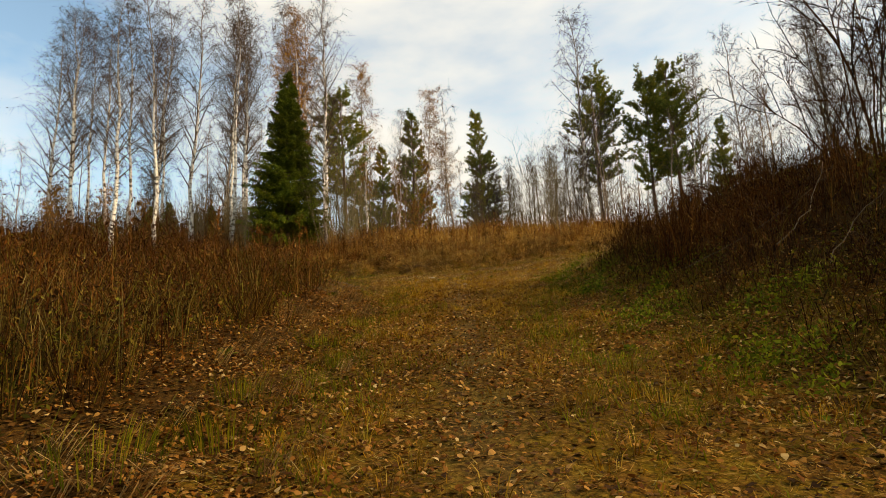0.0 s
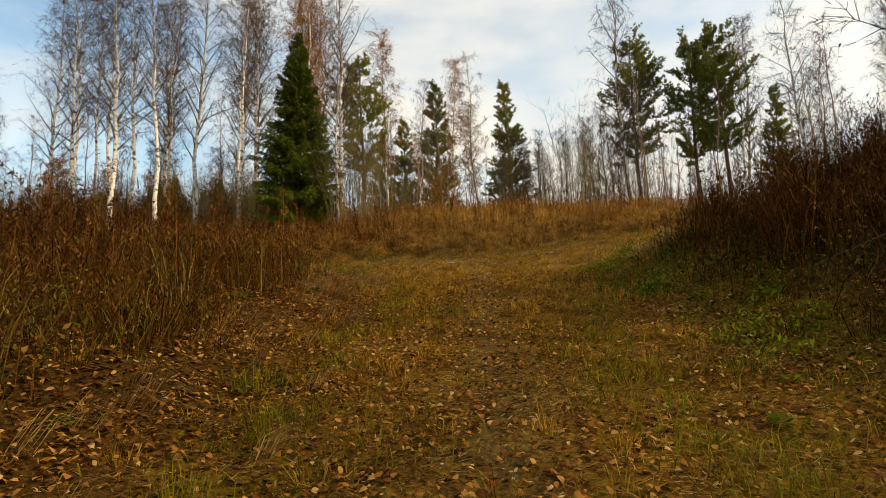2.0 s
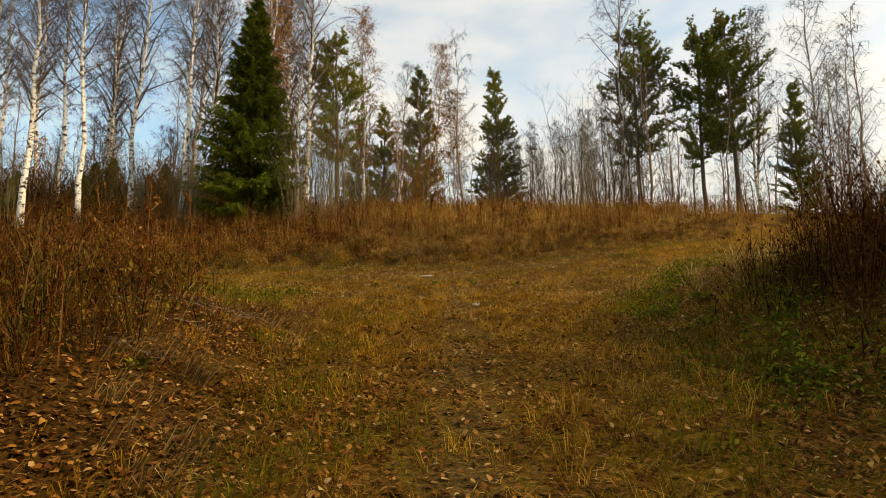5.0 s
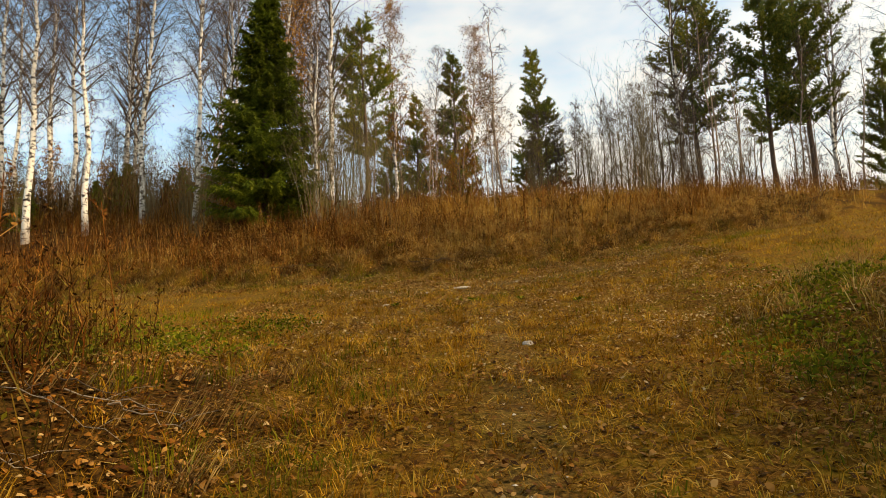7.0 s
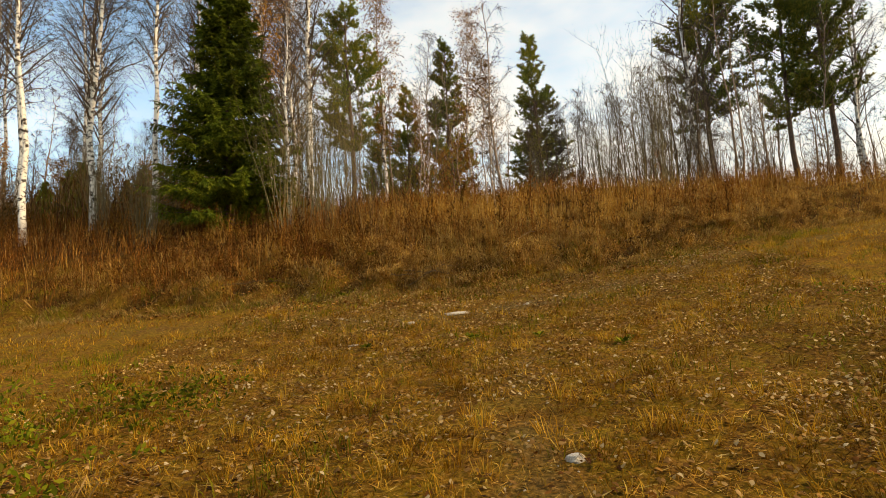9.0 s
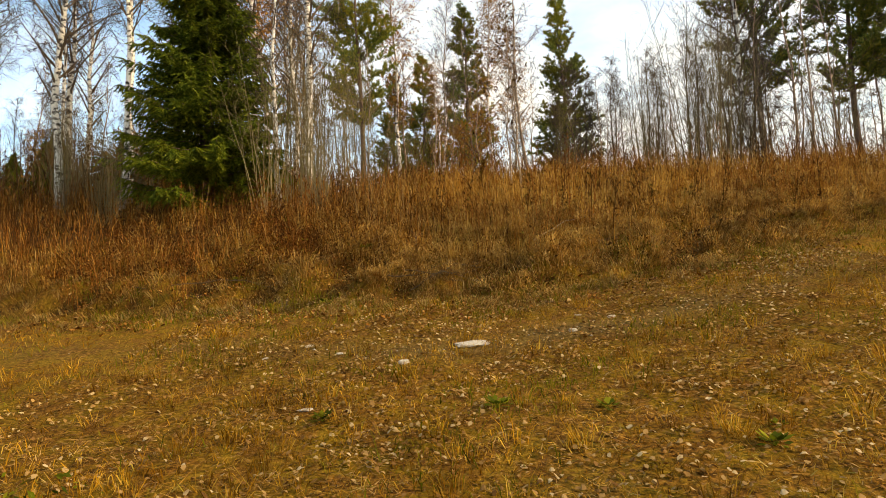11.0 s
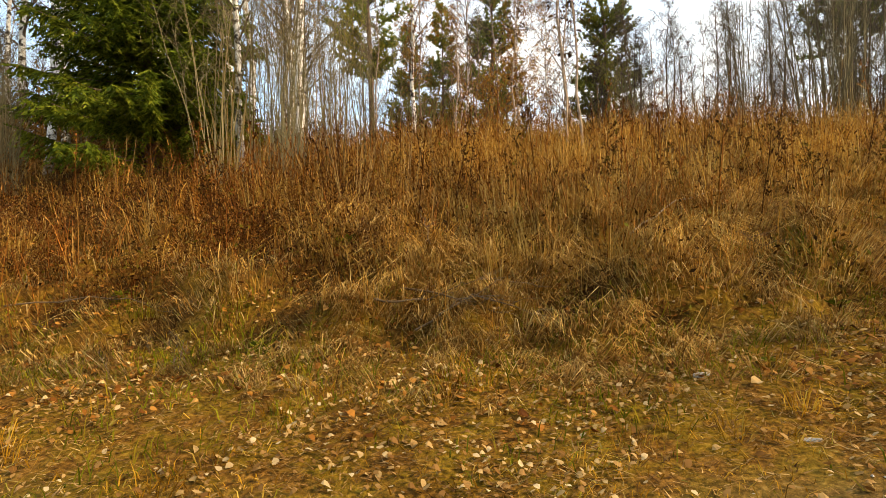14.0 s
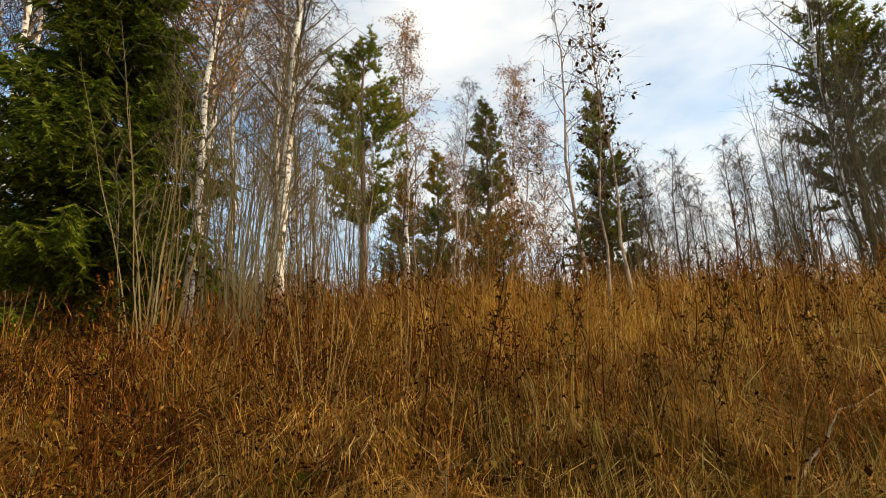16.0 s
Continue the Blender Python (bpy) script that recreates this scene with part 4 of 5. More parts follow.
def birch(name, seed, h, r0, low=0.3, limbs=40, subs=10, twigs=10, leaves=0, spread=0.2, bark=None, twig=None, label="", droop=0.13, fine=0.75, leaf=None):
    rng = random.Random(seed)
    top = new(name)
    top.empty_display_size = 0.3
    t_pts = trunk_points(h, rng, 0.012 * h)
    s = Shape()
    s.tube(t_pts, [r0 * 1.25] + [r0 * (1 - k / 9) ** 1.1 + min(0.012, r0 * 0.15) for k in range(1, 10)], 7)
    c, lv, woody = Shape(), Shape(), []
    for k in range(limbs):
        t = low + (0.985 - low) * ((k + rng.random()) / limbs)
        az = k * 2.4 + rng.uniform(-0.5, 0.5)
        ln = (spread * h) * (0.25 + 1.0 * (1 - t) ** 0.7) * rng.uniform(0.7, 1.15) * min(1, 0.45 + (t - low) * 3.5)
        el = rng.uniform(0.75, 1.15)
        d = Vector((math.cos(az) * math.cos(el), math.sin(az) * math.cos(el), math.sin(el)))
        l_pts = curve(along(t_pts, t), d, ln, 5, rng, -0.03)
        r = max(r0 * (1 - t) * 0.5, 0.016 * fine)
        first = len(c.f)
        c.tube(l_pts, [r * (1 - j / 5.6) + 0.003 for j in range(6)], 3)
        woody += range(first, len(c.f))
        for j in range(subs):
            u = 0.2 + 0.8 * (j + rng.random()) / subs
            p = along(l_pts, min(u, 0.99))
            e = (d * 0.7 + rand_dir(rng) * 0.9).normalized()
            sl = ln * rng.uniform(0.22, 0.42)
            b_pts = curve(p, e, sl, 3, rng, -droop)
            for q in range(3):
                side = (b_pts[q + 1] - b_pts[q]).cross(rand_dir(rng)).normalized()
                c.spike(b_pts[q], b_pts[q + 1] + (b_pts[q + 1] - b_pts[q]) * 0.4, (0.022 - 0.004 * q) * fine, side)
            for w in range(twigs):
                q = along(b_pts, rng.uniform(0.1, 0.99))
                td = (e * 0.5 + rand_dir(rng) * 0.8 + Vector((0, 0, -droop * 5))).normalized()
                tl = rng.uniform(0.25, 0.75) * min(1, fine + 0.2)
                c.spike(q, q + td * tl, 0.015 * fine, td.cross(rand_dir(rng)).normalized())
                if leaves and rng.random() < leaves:
                    for _ in range(2):
                        lv.leaf(q + td * tl * rng.uniform(0.3, 1.0), rand_dir(rng), rand_dir(rng), rng.uniform(0.06, 0.1), rng.uniform(0.05, 0.08))
    part("trunk", s.mesh("trunk", bark or M_BIRCH, True), top)
    me = c.mesh("crown", twig or M_TWIG)
    me.materials.append(bark or M_GBARK)
    for k in woody:
        me.polygons[k].material_index = 1
    part("crown", me, top)
    if lv.f:
        part("foliage", lv.mesh("foliage", leaf or M_LEAF), top, "sparse withered leaves" if leaf else "sparse orange autumn leaves")
    return tagged(top, label, "tree")


def pine(name, seed, h, r0, low=0.4, whorls=17, spread=0.2, label="", rounded=True, dense=1.0):
    """Whorls of limbs; each limb carries side shoots with brushes of needles, bare near the trunk."""
    rng = random.Random(seed)
    top = new(name)
    t_pts = trunk_points(h, rng, 0.008 * h)
    s = Shape()
    s.tube(t_pts, [r0 * 1.2] + [r0 * (1 - k / 9) ** 0.8 + 0.02 for k in range(1, 10)], 7)
    c = Shape()
    for k in range(5 if low > 0.2 else 0):
        t = low * (0.3 + 0.14 * k)
        for b in range(3):
            az = rng.uniform(0, 6.283)
            s.tube(curve(along(t_pts, t), (math.cos(az), math.sin(az), 0.1), rng.uniform(0.5, 1.8), 4, rng, -0.05, 0.2), [0.014, 0.012, 0.009, 0.006, 0.003], 3)
    for k in range(whorls):
        t = low + (0.99 - low) * (k + 0.4 * rng.random()) / whorls
        u = (t - low) / (1 - low)
        prof = math.sin(math.pi * min(1.0, 0.22 + 0.76 * u)) ** 0.8 if rounded else (1 - u) ** 0.8 * (0.8 + 0.2 * min(1, u * 4))
        for b in range(6 if k < whorls - 2 else 4):
            az = rng.uniform(0, 6.283)
            t = min(max(t + rng.uniform(-0.025, 0.025), low), 0.985)
            ln = spread * h * (0.06 + prof) * (rng.uniform(0.55, 1.2) if rounded else rng.uniform(0.75, 1.08))
            el = rng.uniform(-0.25, 0.3) + 0.5 * u
            d = Vector((math.cos(az) * math.cos(el), math.sin(az) * math.cos(el), math.sin(el)))
            l_pts = curve(along(t_pts, t), d, ln, 4, rng, 0.06)
            s.tube(l_pts, [max(0.035 * (1 - t), 0.01) * (1 - j / 5) + 0.005 for j in range(5)], 3)
            shoots = max(4, int((3 + ln * 5.0) * dense))
            for j in range(shoots):
                u = 0.22 + 0.78 * (j + rng.random()) / shoots
                p = along(l_pts, min(u, 0.99))
                flat = rand_dir(rng)
                e = (d * 0.8 + Vector((flat.x, flat.y, abs(flat.z) * 0.5)) * 0.9 + Vector((0, 0, 0.25))).normalized()
                sl = (0.25 + 0.22 * ln * (1.1 - 0.6 * u)) * rng.uniform(0.6, 1.1)
                brushes = max(2, int(sl * 6))
                for q in range(brushes):
                    m = p + e * sl * (q + 0.6) / brushes + rand_dir(rng) * 0.03
                    for _ in range(17):
                        nd = (e * 0.75 + rand_dir(rng) * 0.85 + Vector((0, 0, 0.25))).normalized()
                        c.spike(m, m + nd * rng.uniform(0.14, 0.26), 0.05, nd.cross(rand_dir(rng)).normalized())
    part("trunk", s.mesh("trunk", M_PBARK, True), top)
    part("crown", c.mesh("crown", M_PINE), top, "blue-green pine needles in tufts")
    return tagged(top, label, "tree")


def spruce(name, seed, h, r0, width, label, whorls=46, dense=1.0):
    rng = random.Random(seed)
    top = new(name)
    t_pts = trunk_points(h, rng, 0.003 * h)
    s = Shape()
    s.tube(t_pts, [r0 * 1.2] + [r0 * (1 - k / 9) ** 0.9 + 0.012 for k in range(1, 10)], 7)
    c = Shape()
    for k in range(whorls):
        t = 0.04 + 0.95 * (k / whorls) ** 0.95
        prof = (1 - t) ** 0.85
        tier = rng.uniform(0.88, 1.06)
        for b in range(9 if t < 0.85 else 6):
            az = b * 0.7 + k * 1.1 + rng.uniform(-0.3, 0.3)
            ln = width * (prof * tier * rng.uniform(0.7, 1.1) + 0.03)
            el = rng.uniform(-0.35, 0.1) + 0.65 * t
            d = Vector((math.cos(az) * math.cos(el), math.sin(az) * math.cos(el), math.sin(el)))
            l_pts = curve(along(t_pts, min(max(t + rng.uniform(-0.025, 0.025), 0.02), 0.99)), d, ln, 5, rng, 0.05, 0.08)
            s.tube(l_pts, [0.022 * prof * (1 - j / 5.5) + 0.004 for j in range(6)], 3)
            nsub = max(6, int(ln * 30 * dense))
            for j in range(nsub):
                u = 0.12 + 0.87 * (j + rng.random()) / nsub
                p = along(l_pts, min(u, 0.99))
                sd = Vector((-math.sin(az), math.cos(az), 0)) * (1 if j % 2 else -1)
                e = (d * 0.6 + sd * rng.uniform(0.2, 0.9) + Vector((0, 0, rng.uniform(-1.5, 0.1)))).normalized()
                sl = rng.uniform(0.22, 0.6) * (0.4 + 0.6 * prof) * (1.15 - 0.5 * u) * min(1.0, 0.35 + h / 15)
                steps = 5
                for q in range(steps):
                    m = p + e * sl * (q + 0.5) / steps
                    for g in (-1, 1):
                        nd = (e * 0.9 + (e.cross(Vector((0, 0, 1))).normalized() * g + Vector((0, 0, rng.uniform(-0.6, 0.35)))) * 0.8).normalized()
                        c.spike(m, m + nd * rng.uniform(0.06, 0.13), 0.04, nd.cross(rand_dir(rng)).normalized())
                c.spike(p, p + e * (sl + 0.06), 0.04, e.cross(rand_dir(rng)).normalized())
    part("trunk", s.mesh("trunk", M_SBARK, True), top)
    part("crown", c.mesh("crown", M_NEEDLE), top, "dense dark green drooping needle sprays")
    return tagged(top, label, "tree")


def shrub(name, seed, h, stems, label, twig=None, spread=0.22, leaves=0.0, twigs=14, thick=1.0, wander=0.08, forks=0):
    """A bush of many thin stems from one stool; each stem carries its own side branches, twigs and last leaves."""
    rng = random.Random(seed)
    top = new(name)
    for k in range(stems):
        c = Shape()
        az = rng.uniform(0, 6.283)
        sp = spread * rng.random()
        d = Vector((math.cos(az) * sp, math.sin(az) * sp, 1)).normalized()
        p = Vector((math.cos(az), math.sin(az), 0)) * rng.uniform(0, 0.45) + Vector((0, 0, -0.2))
        sh = h * rng.uniform(0.5, 1.0)
        pts = curve(p, d, sh, 7, rng, 0.03, wander)
        r = (0.0022 * sh + 0.003) * thick
        c.tube(pts, [r * (1 - j / 8) + 0.0015 for j in range(8)], 3)
        lines = [pts]
        for f in range(forks):
            e = (d * 0.7 + rand_dir(rng) * 0.8 + Vector((0, 0, 0.3))).normalized()
            line = curve(along(pts, rng.uniform(0.2, 0.85)), e, sh * rng.uniform(0.25, 0.5), 5, rng, 0.02, wander * 1.5)
            c.tube(line, [r * 0.55 * (1 - j / 6) + 0.0015 for j in range(6)], 3)
            lines.append(line)
        for w in range(twigs):
            line = lines[w % len(lines)]
            q = along(line, rng.uniform(0.25, 0.99))
            e = ((line[-1] - line[0]).normalized() + rand_dir(rng) * 0.8).normalized()
            tl = sh * rng.uniform(0.07, 0.22) * (0.7 if forks else 1.0)
            c.spike(q, q + e * tl, 0.009 * thick, e.cross(rand_dir(rng)).normalized())
            for _ in range(4):
                m = q + e * tl * rng.uniform(0.3, 1)
                g = (e + rand_dir(rng) * 0.7).normalized()
                c.spike(m, m + g * tl * 0.5, 0.007 * thick, g.cross(rand_dir(rng)).normalized())
                if rng.random() < leaves:
                    c.leaf(m + g * tl * 0.5, rand_dir(rng), rand_dir(rng), rng.uniform(0.04, 0.07), rng.uniform(0.03, 0.05))
        part("stem", c.mesh("stem", twig or M_WITHY), top)
    return tagged(top, label, "bush")


def plant(ob, x, y, turn=0.0, size=1.0, lean=(0.0, 0.0)):
    ob.matrix_basis = pose(x, y, gz(x, y), lean[0], lean[1], turn) @ Matrix.Scale(size, 4)
    return ob


def again(ob, x, y, turn=0.0, size=1.0, lean=(0.0, 0.0)):
    dup = copy_thing(ob, pose(x, y, gz(x, y), lean[0], lean[1], turn))
    dup.scale = (size, size, size)
    return dup


FULL = {"leaves": 0.06, "leaf": M_DRYLEAF, "fine": 0.9, "twigs": 6}
WHITE_BIRCH = "bare silver birch with white bark and purple-brown twigs"
birches = [birch("birch", 11, 15.0, 0.13, 0.28, label=WHITE_BIRCH, **FULL), birch("birch", 12, 15.0, 0.11, 0.34, label=WHITE_BIRCH, **FULL),
           birch("birch", 13, 15.0, 0.12, 0.22, label=WHITE_BIRCH, **FULL), birch("birch", 14, 15.0, 0.09, 0.38, label=WHITE_BIRCH, **FULL)]
for k, ob in enumerate(birches):
    tagged(ob, group="birches on the slope")
# four unseen birches at x 13.5 to 17 are added to shade the path
spots = [(-16.65, 28.8, 0.95), (-14.65, 29.2, 0.95), (-13.6, 31.0, 0.98), (-11.3, 30.6, 1.0), (-7.2, 35.2, 1.15), (-9.8, 37.5, 1.15), (-23.0, 33.5, 0.95), (-11.75, 31.6, 0.9), (-21.3, 33.0, 1.0), (-20.4, 34.5, 1.0), (-5.9, 29.2, 0.6),
         (-23.5, 36.0, 1.15), (-19.0, 38.0, 1.2), (-13.5, 39.0, 1.15), (-9.5, 40.0, 1.15), (-17.5, 36.0, 1.0),
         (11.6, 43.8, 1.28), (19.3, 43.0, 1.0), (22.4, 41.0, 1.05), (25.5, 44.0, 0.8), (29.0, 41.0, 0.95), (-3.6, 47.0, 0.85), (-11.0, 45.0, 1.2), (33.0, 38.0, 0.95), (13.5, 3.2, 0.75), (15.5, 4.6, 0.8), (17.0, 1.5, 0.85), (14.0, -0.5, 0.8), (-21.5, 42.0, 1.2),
         (-18.2, 33.0, 1.0), (-15.5, 41.0, 1.2), (-24.8, 39.5, 1.2), (-12.6, 36.6, 1.1), (27.0, 38.5, 1.0), (21.0, 46.0, 1.05)]
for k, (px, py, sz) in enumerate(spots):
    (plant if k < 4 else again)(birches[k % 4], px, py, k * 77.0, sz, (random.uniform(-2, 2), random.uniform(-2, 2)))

gold = birch("birch", 21, 14.0, 0.11, 0.3, twigs=7, twig=M_SCRUB, leaves=1.0, spread=0.16, label="silver birch with thin pale orange autumn leaves")
plant(gold, -6.35, 49.0, 0, 1.27)
again(gold, -1.0, 54.0, 120, 1.24)
again(gold, 0.4, 50.0, 200, 0.85)
again(gold, -8.7, 33.8, 200, 1.1)
again(gold, -25.5, 28.0, 40, 0.45)
again(gold, -28.0, 31.0, 90, 0.5)
again(gold, -30.0, 29.0, 10, 0.42)
again(gold, -3.2, 42.0, 300, 0.5)
again(gold, -11.8, 44.5, 260, 1.3)

# young thin trees filling the wood behind
thin = [birch("young_birch", 31 + k, 9.0, 0.05, 0.12, 21, 5, 6, 0, 0.16, M_YBARK, label="slender leafless young birch in the wood behind", fine=0.9) for k in range(4)]
for k, ob in enumerate(thin):
    tagged(ob, group="young birches in the wood")
rng = random.Random(5)
k = 0
while k < 160:
    px, py = rng.uniform(-48, 48), rng.uniform(35, 70)
    gap = 2.0 < px - (py - 40) * 0.08 < 9.0
    if abs(px) > py * 0.85 or (gap and rng.random() < 0.5):
        continue
    (plant if k < 4 else again)(thin[k % 4], px, py, rng.uniform(0, 360), rng.uniform(0.5, 0.8) if gap else rng.uniform(0.6, 1.35), (rng.uniform(-4, 4), rng.uniform(-4, 4)))
    k += 1

scrub = birch("young_birch", 36, 7.0, 0.045, 0.08, 34, 7, 7, 0, 0.2, M_GBARK, label="bushy leafless young birch behind the crest", fine=0.6)
for k in range(22):
    px, py = 2.6 + (k * 0.618 % 1) * 7.5, 37.0 + (k * 0.377 % 1) * 12
    (plant if k == 0 else again)(scrub, px, py, k * 97.0, 0.75 + 0.4 * (k * 0.271 % 1), (rng.uniform(-3, 3), rng.uniform(-3, 3)))

for k, (px, py, sz) in enumerate([(-17.0, 35.0, 0.7), (-18.3, 36.5, 0.8), (-19.6, 38.0, 0.9), (-21.0, 40.5, 0.9), (-16.0, 37.5, 0.8), (-14.6, 36.5, 0.75), (-15.8, 39.5, 0.85), (-13.2, 35.2, 0.65), (-22.5, 38.5, 0.85), (-24.0, 36.5, 0.75), (-11.0, 36.0, 0.6)]):
    again(scrub, px, py, k * 83.0, sz)

PINE = "Scots pine with a bare brown trunk and blue-green crown"
pines = [pine("pine", 41, 14.0, 0.14, 0.33, 16, 0.17, label=PINE, dense=1.1), pine("pine", 42, 14.0, 0.13, 0.06, 28, 0.2, rounded=False, dense=1.0, label="young Scots pine green almost to the ground")]
plant(pines[0], 16.6, 44.2, 0, 1.0)
again(pines[0], 12.6, 44.8, 50, 1.04)
again(pines[0], 18.3, 43.6, 130, 1.05)
again(pines[0], -7.6, 44.5, 200, 1.0)
again(pines[1], -5.6, 52.5, 80, 0.8)
plant(pines[1], 3.6, 51.3, 0, 0.98)
again(pines[1], -2.9, 54.7, 80, 1.08)
again(pines[1], 19.6, 39.0, 160, 0.6)
again(pines[1], -7.2, 51.2, 160, 0.7)

plant(spruce("spruce", 51, 9.5, 0.13, 2.5, "dark green Norway spruce at the edge of the bank"), -7.9, 29.4, 0)
small_spruce = spruce("spruce", 52, 4.0, 0.05, 1.5, "small dark green spruce under the birches", 30, 0.4)
plant(small_spruce, -16.3, 34.0, 0, 0.75)
for px, py, sz in ((-13.9, 34.5, 0.7), (-18.4, 36.0, 0.8), (-17.2, 33.2, 0.55), (-15.2, 35.4, 0.6), (-18.6, 31.0, 0.5)):
    again(small_spruce, px, py, px * 31, sz)

WILLOW = "leafless willow bush of many thin upright stems"
willow = shrub("willow_bush", 61, 6.0, 20, WILLOW)
plant(willow, 5.4, 32.2, 0, 1.0)
for px, py, turn, sz in ((6.2, 32.9, 90, 1.05), (4.2, 32.6, 280, 0.8), (6.9, 33.8, 20, 1.0), (11.8, 37.5, 20, 1.1), (9.4, 38.0, 110, 1.0), (-13.3, 31.0, 30, 0.6), (-18.5, 30.5, 130, 0.6), (-4.5, 28.3, 60, 0.75), (-5.3, 28.9, 190, 0.85),
                         (-3.6, 35.5, 190, 0.6), (-20.5, 29.5, 70, 0.55), (-10.5, 30.6, 20, 0.5), (-11.2, 32.2, 80, 0.6), (-12.6, 33.2, 140, 0.65), (-14.5, 32.5, 210, 0.6), (-16.0, 33.4, 250, 0.7), (-9.4, 33.2, 310, 0.65), (-17.8, 32.2, 45, 0.6), (-22.0, 32.6, 95, 0.8),
                         (-4.9, 28.6, 160, 0.95), (-5.7, 28.1, 235, 0.85), (-4.0, 29.2, 300, 0.8), (-3.3, 28.8, 25, 0.6), (4.8, 34.5, 15, 0.5), (2.0, 36.0, 75, 0.6), (-10.2, 28.4, 40, 0.55), (-9.7, 28.0, 130, 0.5), (-11.0, 29.2, 220, 0.6), (-12.6, 30.0, 300, 0.55)):
    again(willow, px, py, turn, sz)
sapling = birch("birch_sapling", 71, 5.2, 0.024, 0.3, 18, 5, 4, 0.3, 0.16, M_YBARK, label="thin young birch with pale trunk on the bank", fine=0.4, leaf=M_WEED)
plant(sapling, 0.3, 29.0, 0, 1.0)
again(sapling, 0.05, 29.3, 140, 0.85)
again(sapling, -0.9, 33.0, 140, 0.9)

rust = birch("young_aspen", 22, 4.2, 0.04, 0.1, 22, 7, 6, 0.9, 0.26, M_GBARK, M_SCRUB, label="young tree with rust-brown withered leaves on the crest", fine=0.5)
plant(rust, -1.2, 37.0, 0, 0.85)
again(rust, -1.9, 37.4, 60, 0.75)
again(rust, -0.5, 37.6, 150, 0.75)
again(rust, -9.6, 33.5, 90, 0.8)
for px, py, turn, sz in ((-24.0, 30.0, 200, 0.9), (-20.5, 34.5, 20, 1.0), (-22.5, 33.0, 70, 1.0), (-19.0, 36.2, 130, 0.9), (-24.5, 36.0, 250, 1.15), (-27.0, 33.5, 310, 1.0), (-21.5, 31.0, 160, 0.7), (-14.8, 36.0, 340, 0.8)):
    again(rust, px, py, turn, sz)

alder = shrub("alder_bush", 81, 5.6, 9, "dark leafless alder bush, the bank's shade put into its colour", M_DARK, 0.6, 0.12, 60, 1.5, 0.17, 5)
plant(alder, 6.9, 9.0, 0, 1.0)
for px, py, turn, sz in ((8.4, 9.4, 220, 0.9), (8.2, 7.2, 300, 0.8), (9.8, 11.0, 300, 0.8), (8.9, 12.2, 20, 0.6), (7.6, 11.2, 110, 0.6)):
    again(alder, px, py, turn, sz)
for px, py, turn, sz in ((8.0, 11.6, 15, 0.55), (9.0, 12.8, 100, 0.6), (9.8, 10.4, 200, 0.7), (11.2, 12.0, 320, 0.8)):
    again(scrub, px, py, turn, sz)

# ---- stones ----
def stone(x, y, sx, sy, sz, seed, turn=0.0, label="flat pale grey stone half sunk in the track"):
    bm = bmesh.new()
    bmesh.ops.create_icosphere(bm, subdivisions=3, radius=1.0)
    for v in bm.verts:
        d = noise.noise(v.co * 1.3 + Vector((seed * 3.1, 0, 0))) * 0.3 + noise.noise(v.co * 4 + Vector((seed, 0, 0))) * 0.08
        v.co = v.co * (1 + d)
        v.co.z = max(min(v.co.z, 0.7), -0.8)
    me = bpy.data.meshes.new("stone")
    bm.to_mesh(me)
    bm.free()
    me.materials.append(M_STONE)
    ob = tagged(new("stone", me), label, "stone", "stones in the track")
    ob.matrix_basis = pose(x, y, gz(x, y) + sz * 0.1, 4, -3, turn) @ Matrix.Diagonal((sx, sy, sz, 1))
    return ob


stone(-0.5, 21.15, 0.19, 0.11, 0.034, 1, 8)
stone(-1.12, 20.52, 0.056, 0.049, 0.034, 2, 30, "small pale stone in the grass")
stone(0.59, 21.45, 0.053, 0.041, 0.030, 3, 10, "small rounded stone on the worn track")
stone(0.52, 15.72, 0.06, 0.045, 0.04, 4, 0, "small white stone in the worn track")
stone(1.1, 22.0, 0.060, 0.038, 0.022, 5, 40, "small flat stone on the worn track")
stone(0.45, 23.08, 0.06, 0.03, 0.03, 8, 15, "small white stone in the short grass")
stone(0.73, 22.2, 0.045, 0.025, 0.014, 9, 5, "small flat stone on the worn track")
stone(-1.71, 19.4, 0.06, 0.035, 0.014, 10, 12, "small flat pale stone in the grass")
stone(-2.66, 20.84, 0.04, 0.028, 0.015, 11, 60, "small pale stone in the grass")
stone(-2.35, 21.3, 0.06, 0.04, 0.018, 6, 70, "small flat stone on the worn track")
stone(-1.9, 21.0, 0.045, 0.030, 0.022, 7, 20, "small flat stone on the worn track")


def pebbles(x, y, size):
    """Small gravel: squashed octahedra."""
    n = len(x)
    c = np.stack([x, y, ground_z(x, y) + size * 0.1], 1)
    a = rs.uniform(0, 2 * np.pi, n)
    ex = np.stack([np.cos(a), np.sin(a), np.zeros(n)], 1) * size[:, None]
    ey = np.stack([-np.sin(a), np.cos(a), np.zeros(n)], 1) * (size * rs.uniform(0.5, 0.9, n))[:, None]
    ez = np.zeros((n, 3))
    ez[:, 2] = size * rs.uniform(0.3, 0.6, n)
    v = np.stack([c + ex, c + ey, c - ex, c - ey, c + ez, c - ez], 1).reshape(-1, 3)
    t = np.array([[0, 1, 4], [1, 2, 4], [2, 3, 4], [3, 0, 4], [1, 0, 5], [2, 1, 5], [3, 2, 5], [0, 3, 5]])[None]
    return v, ((np.arange(n) * 6)[:, None, None] + t).reshape(-1, 3)


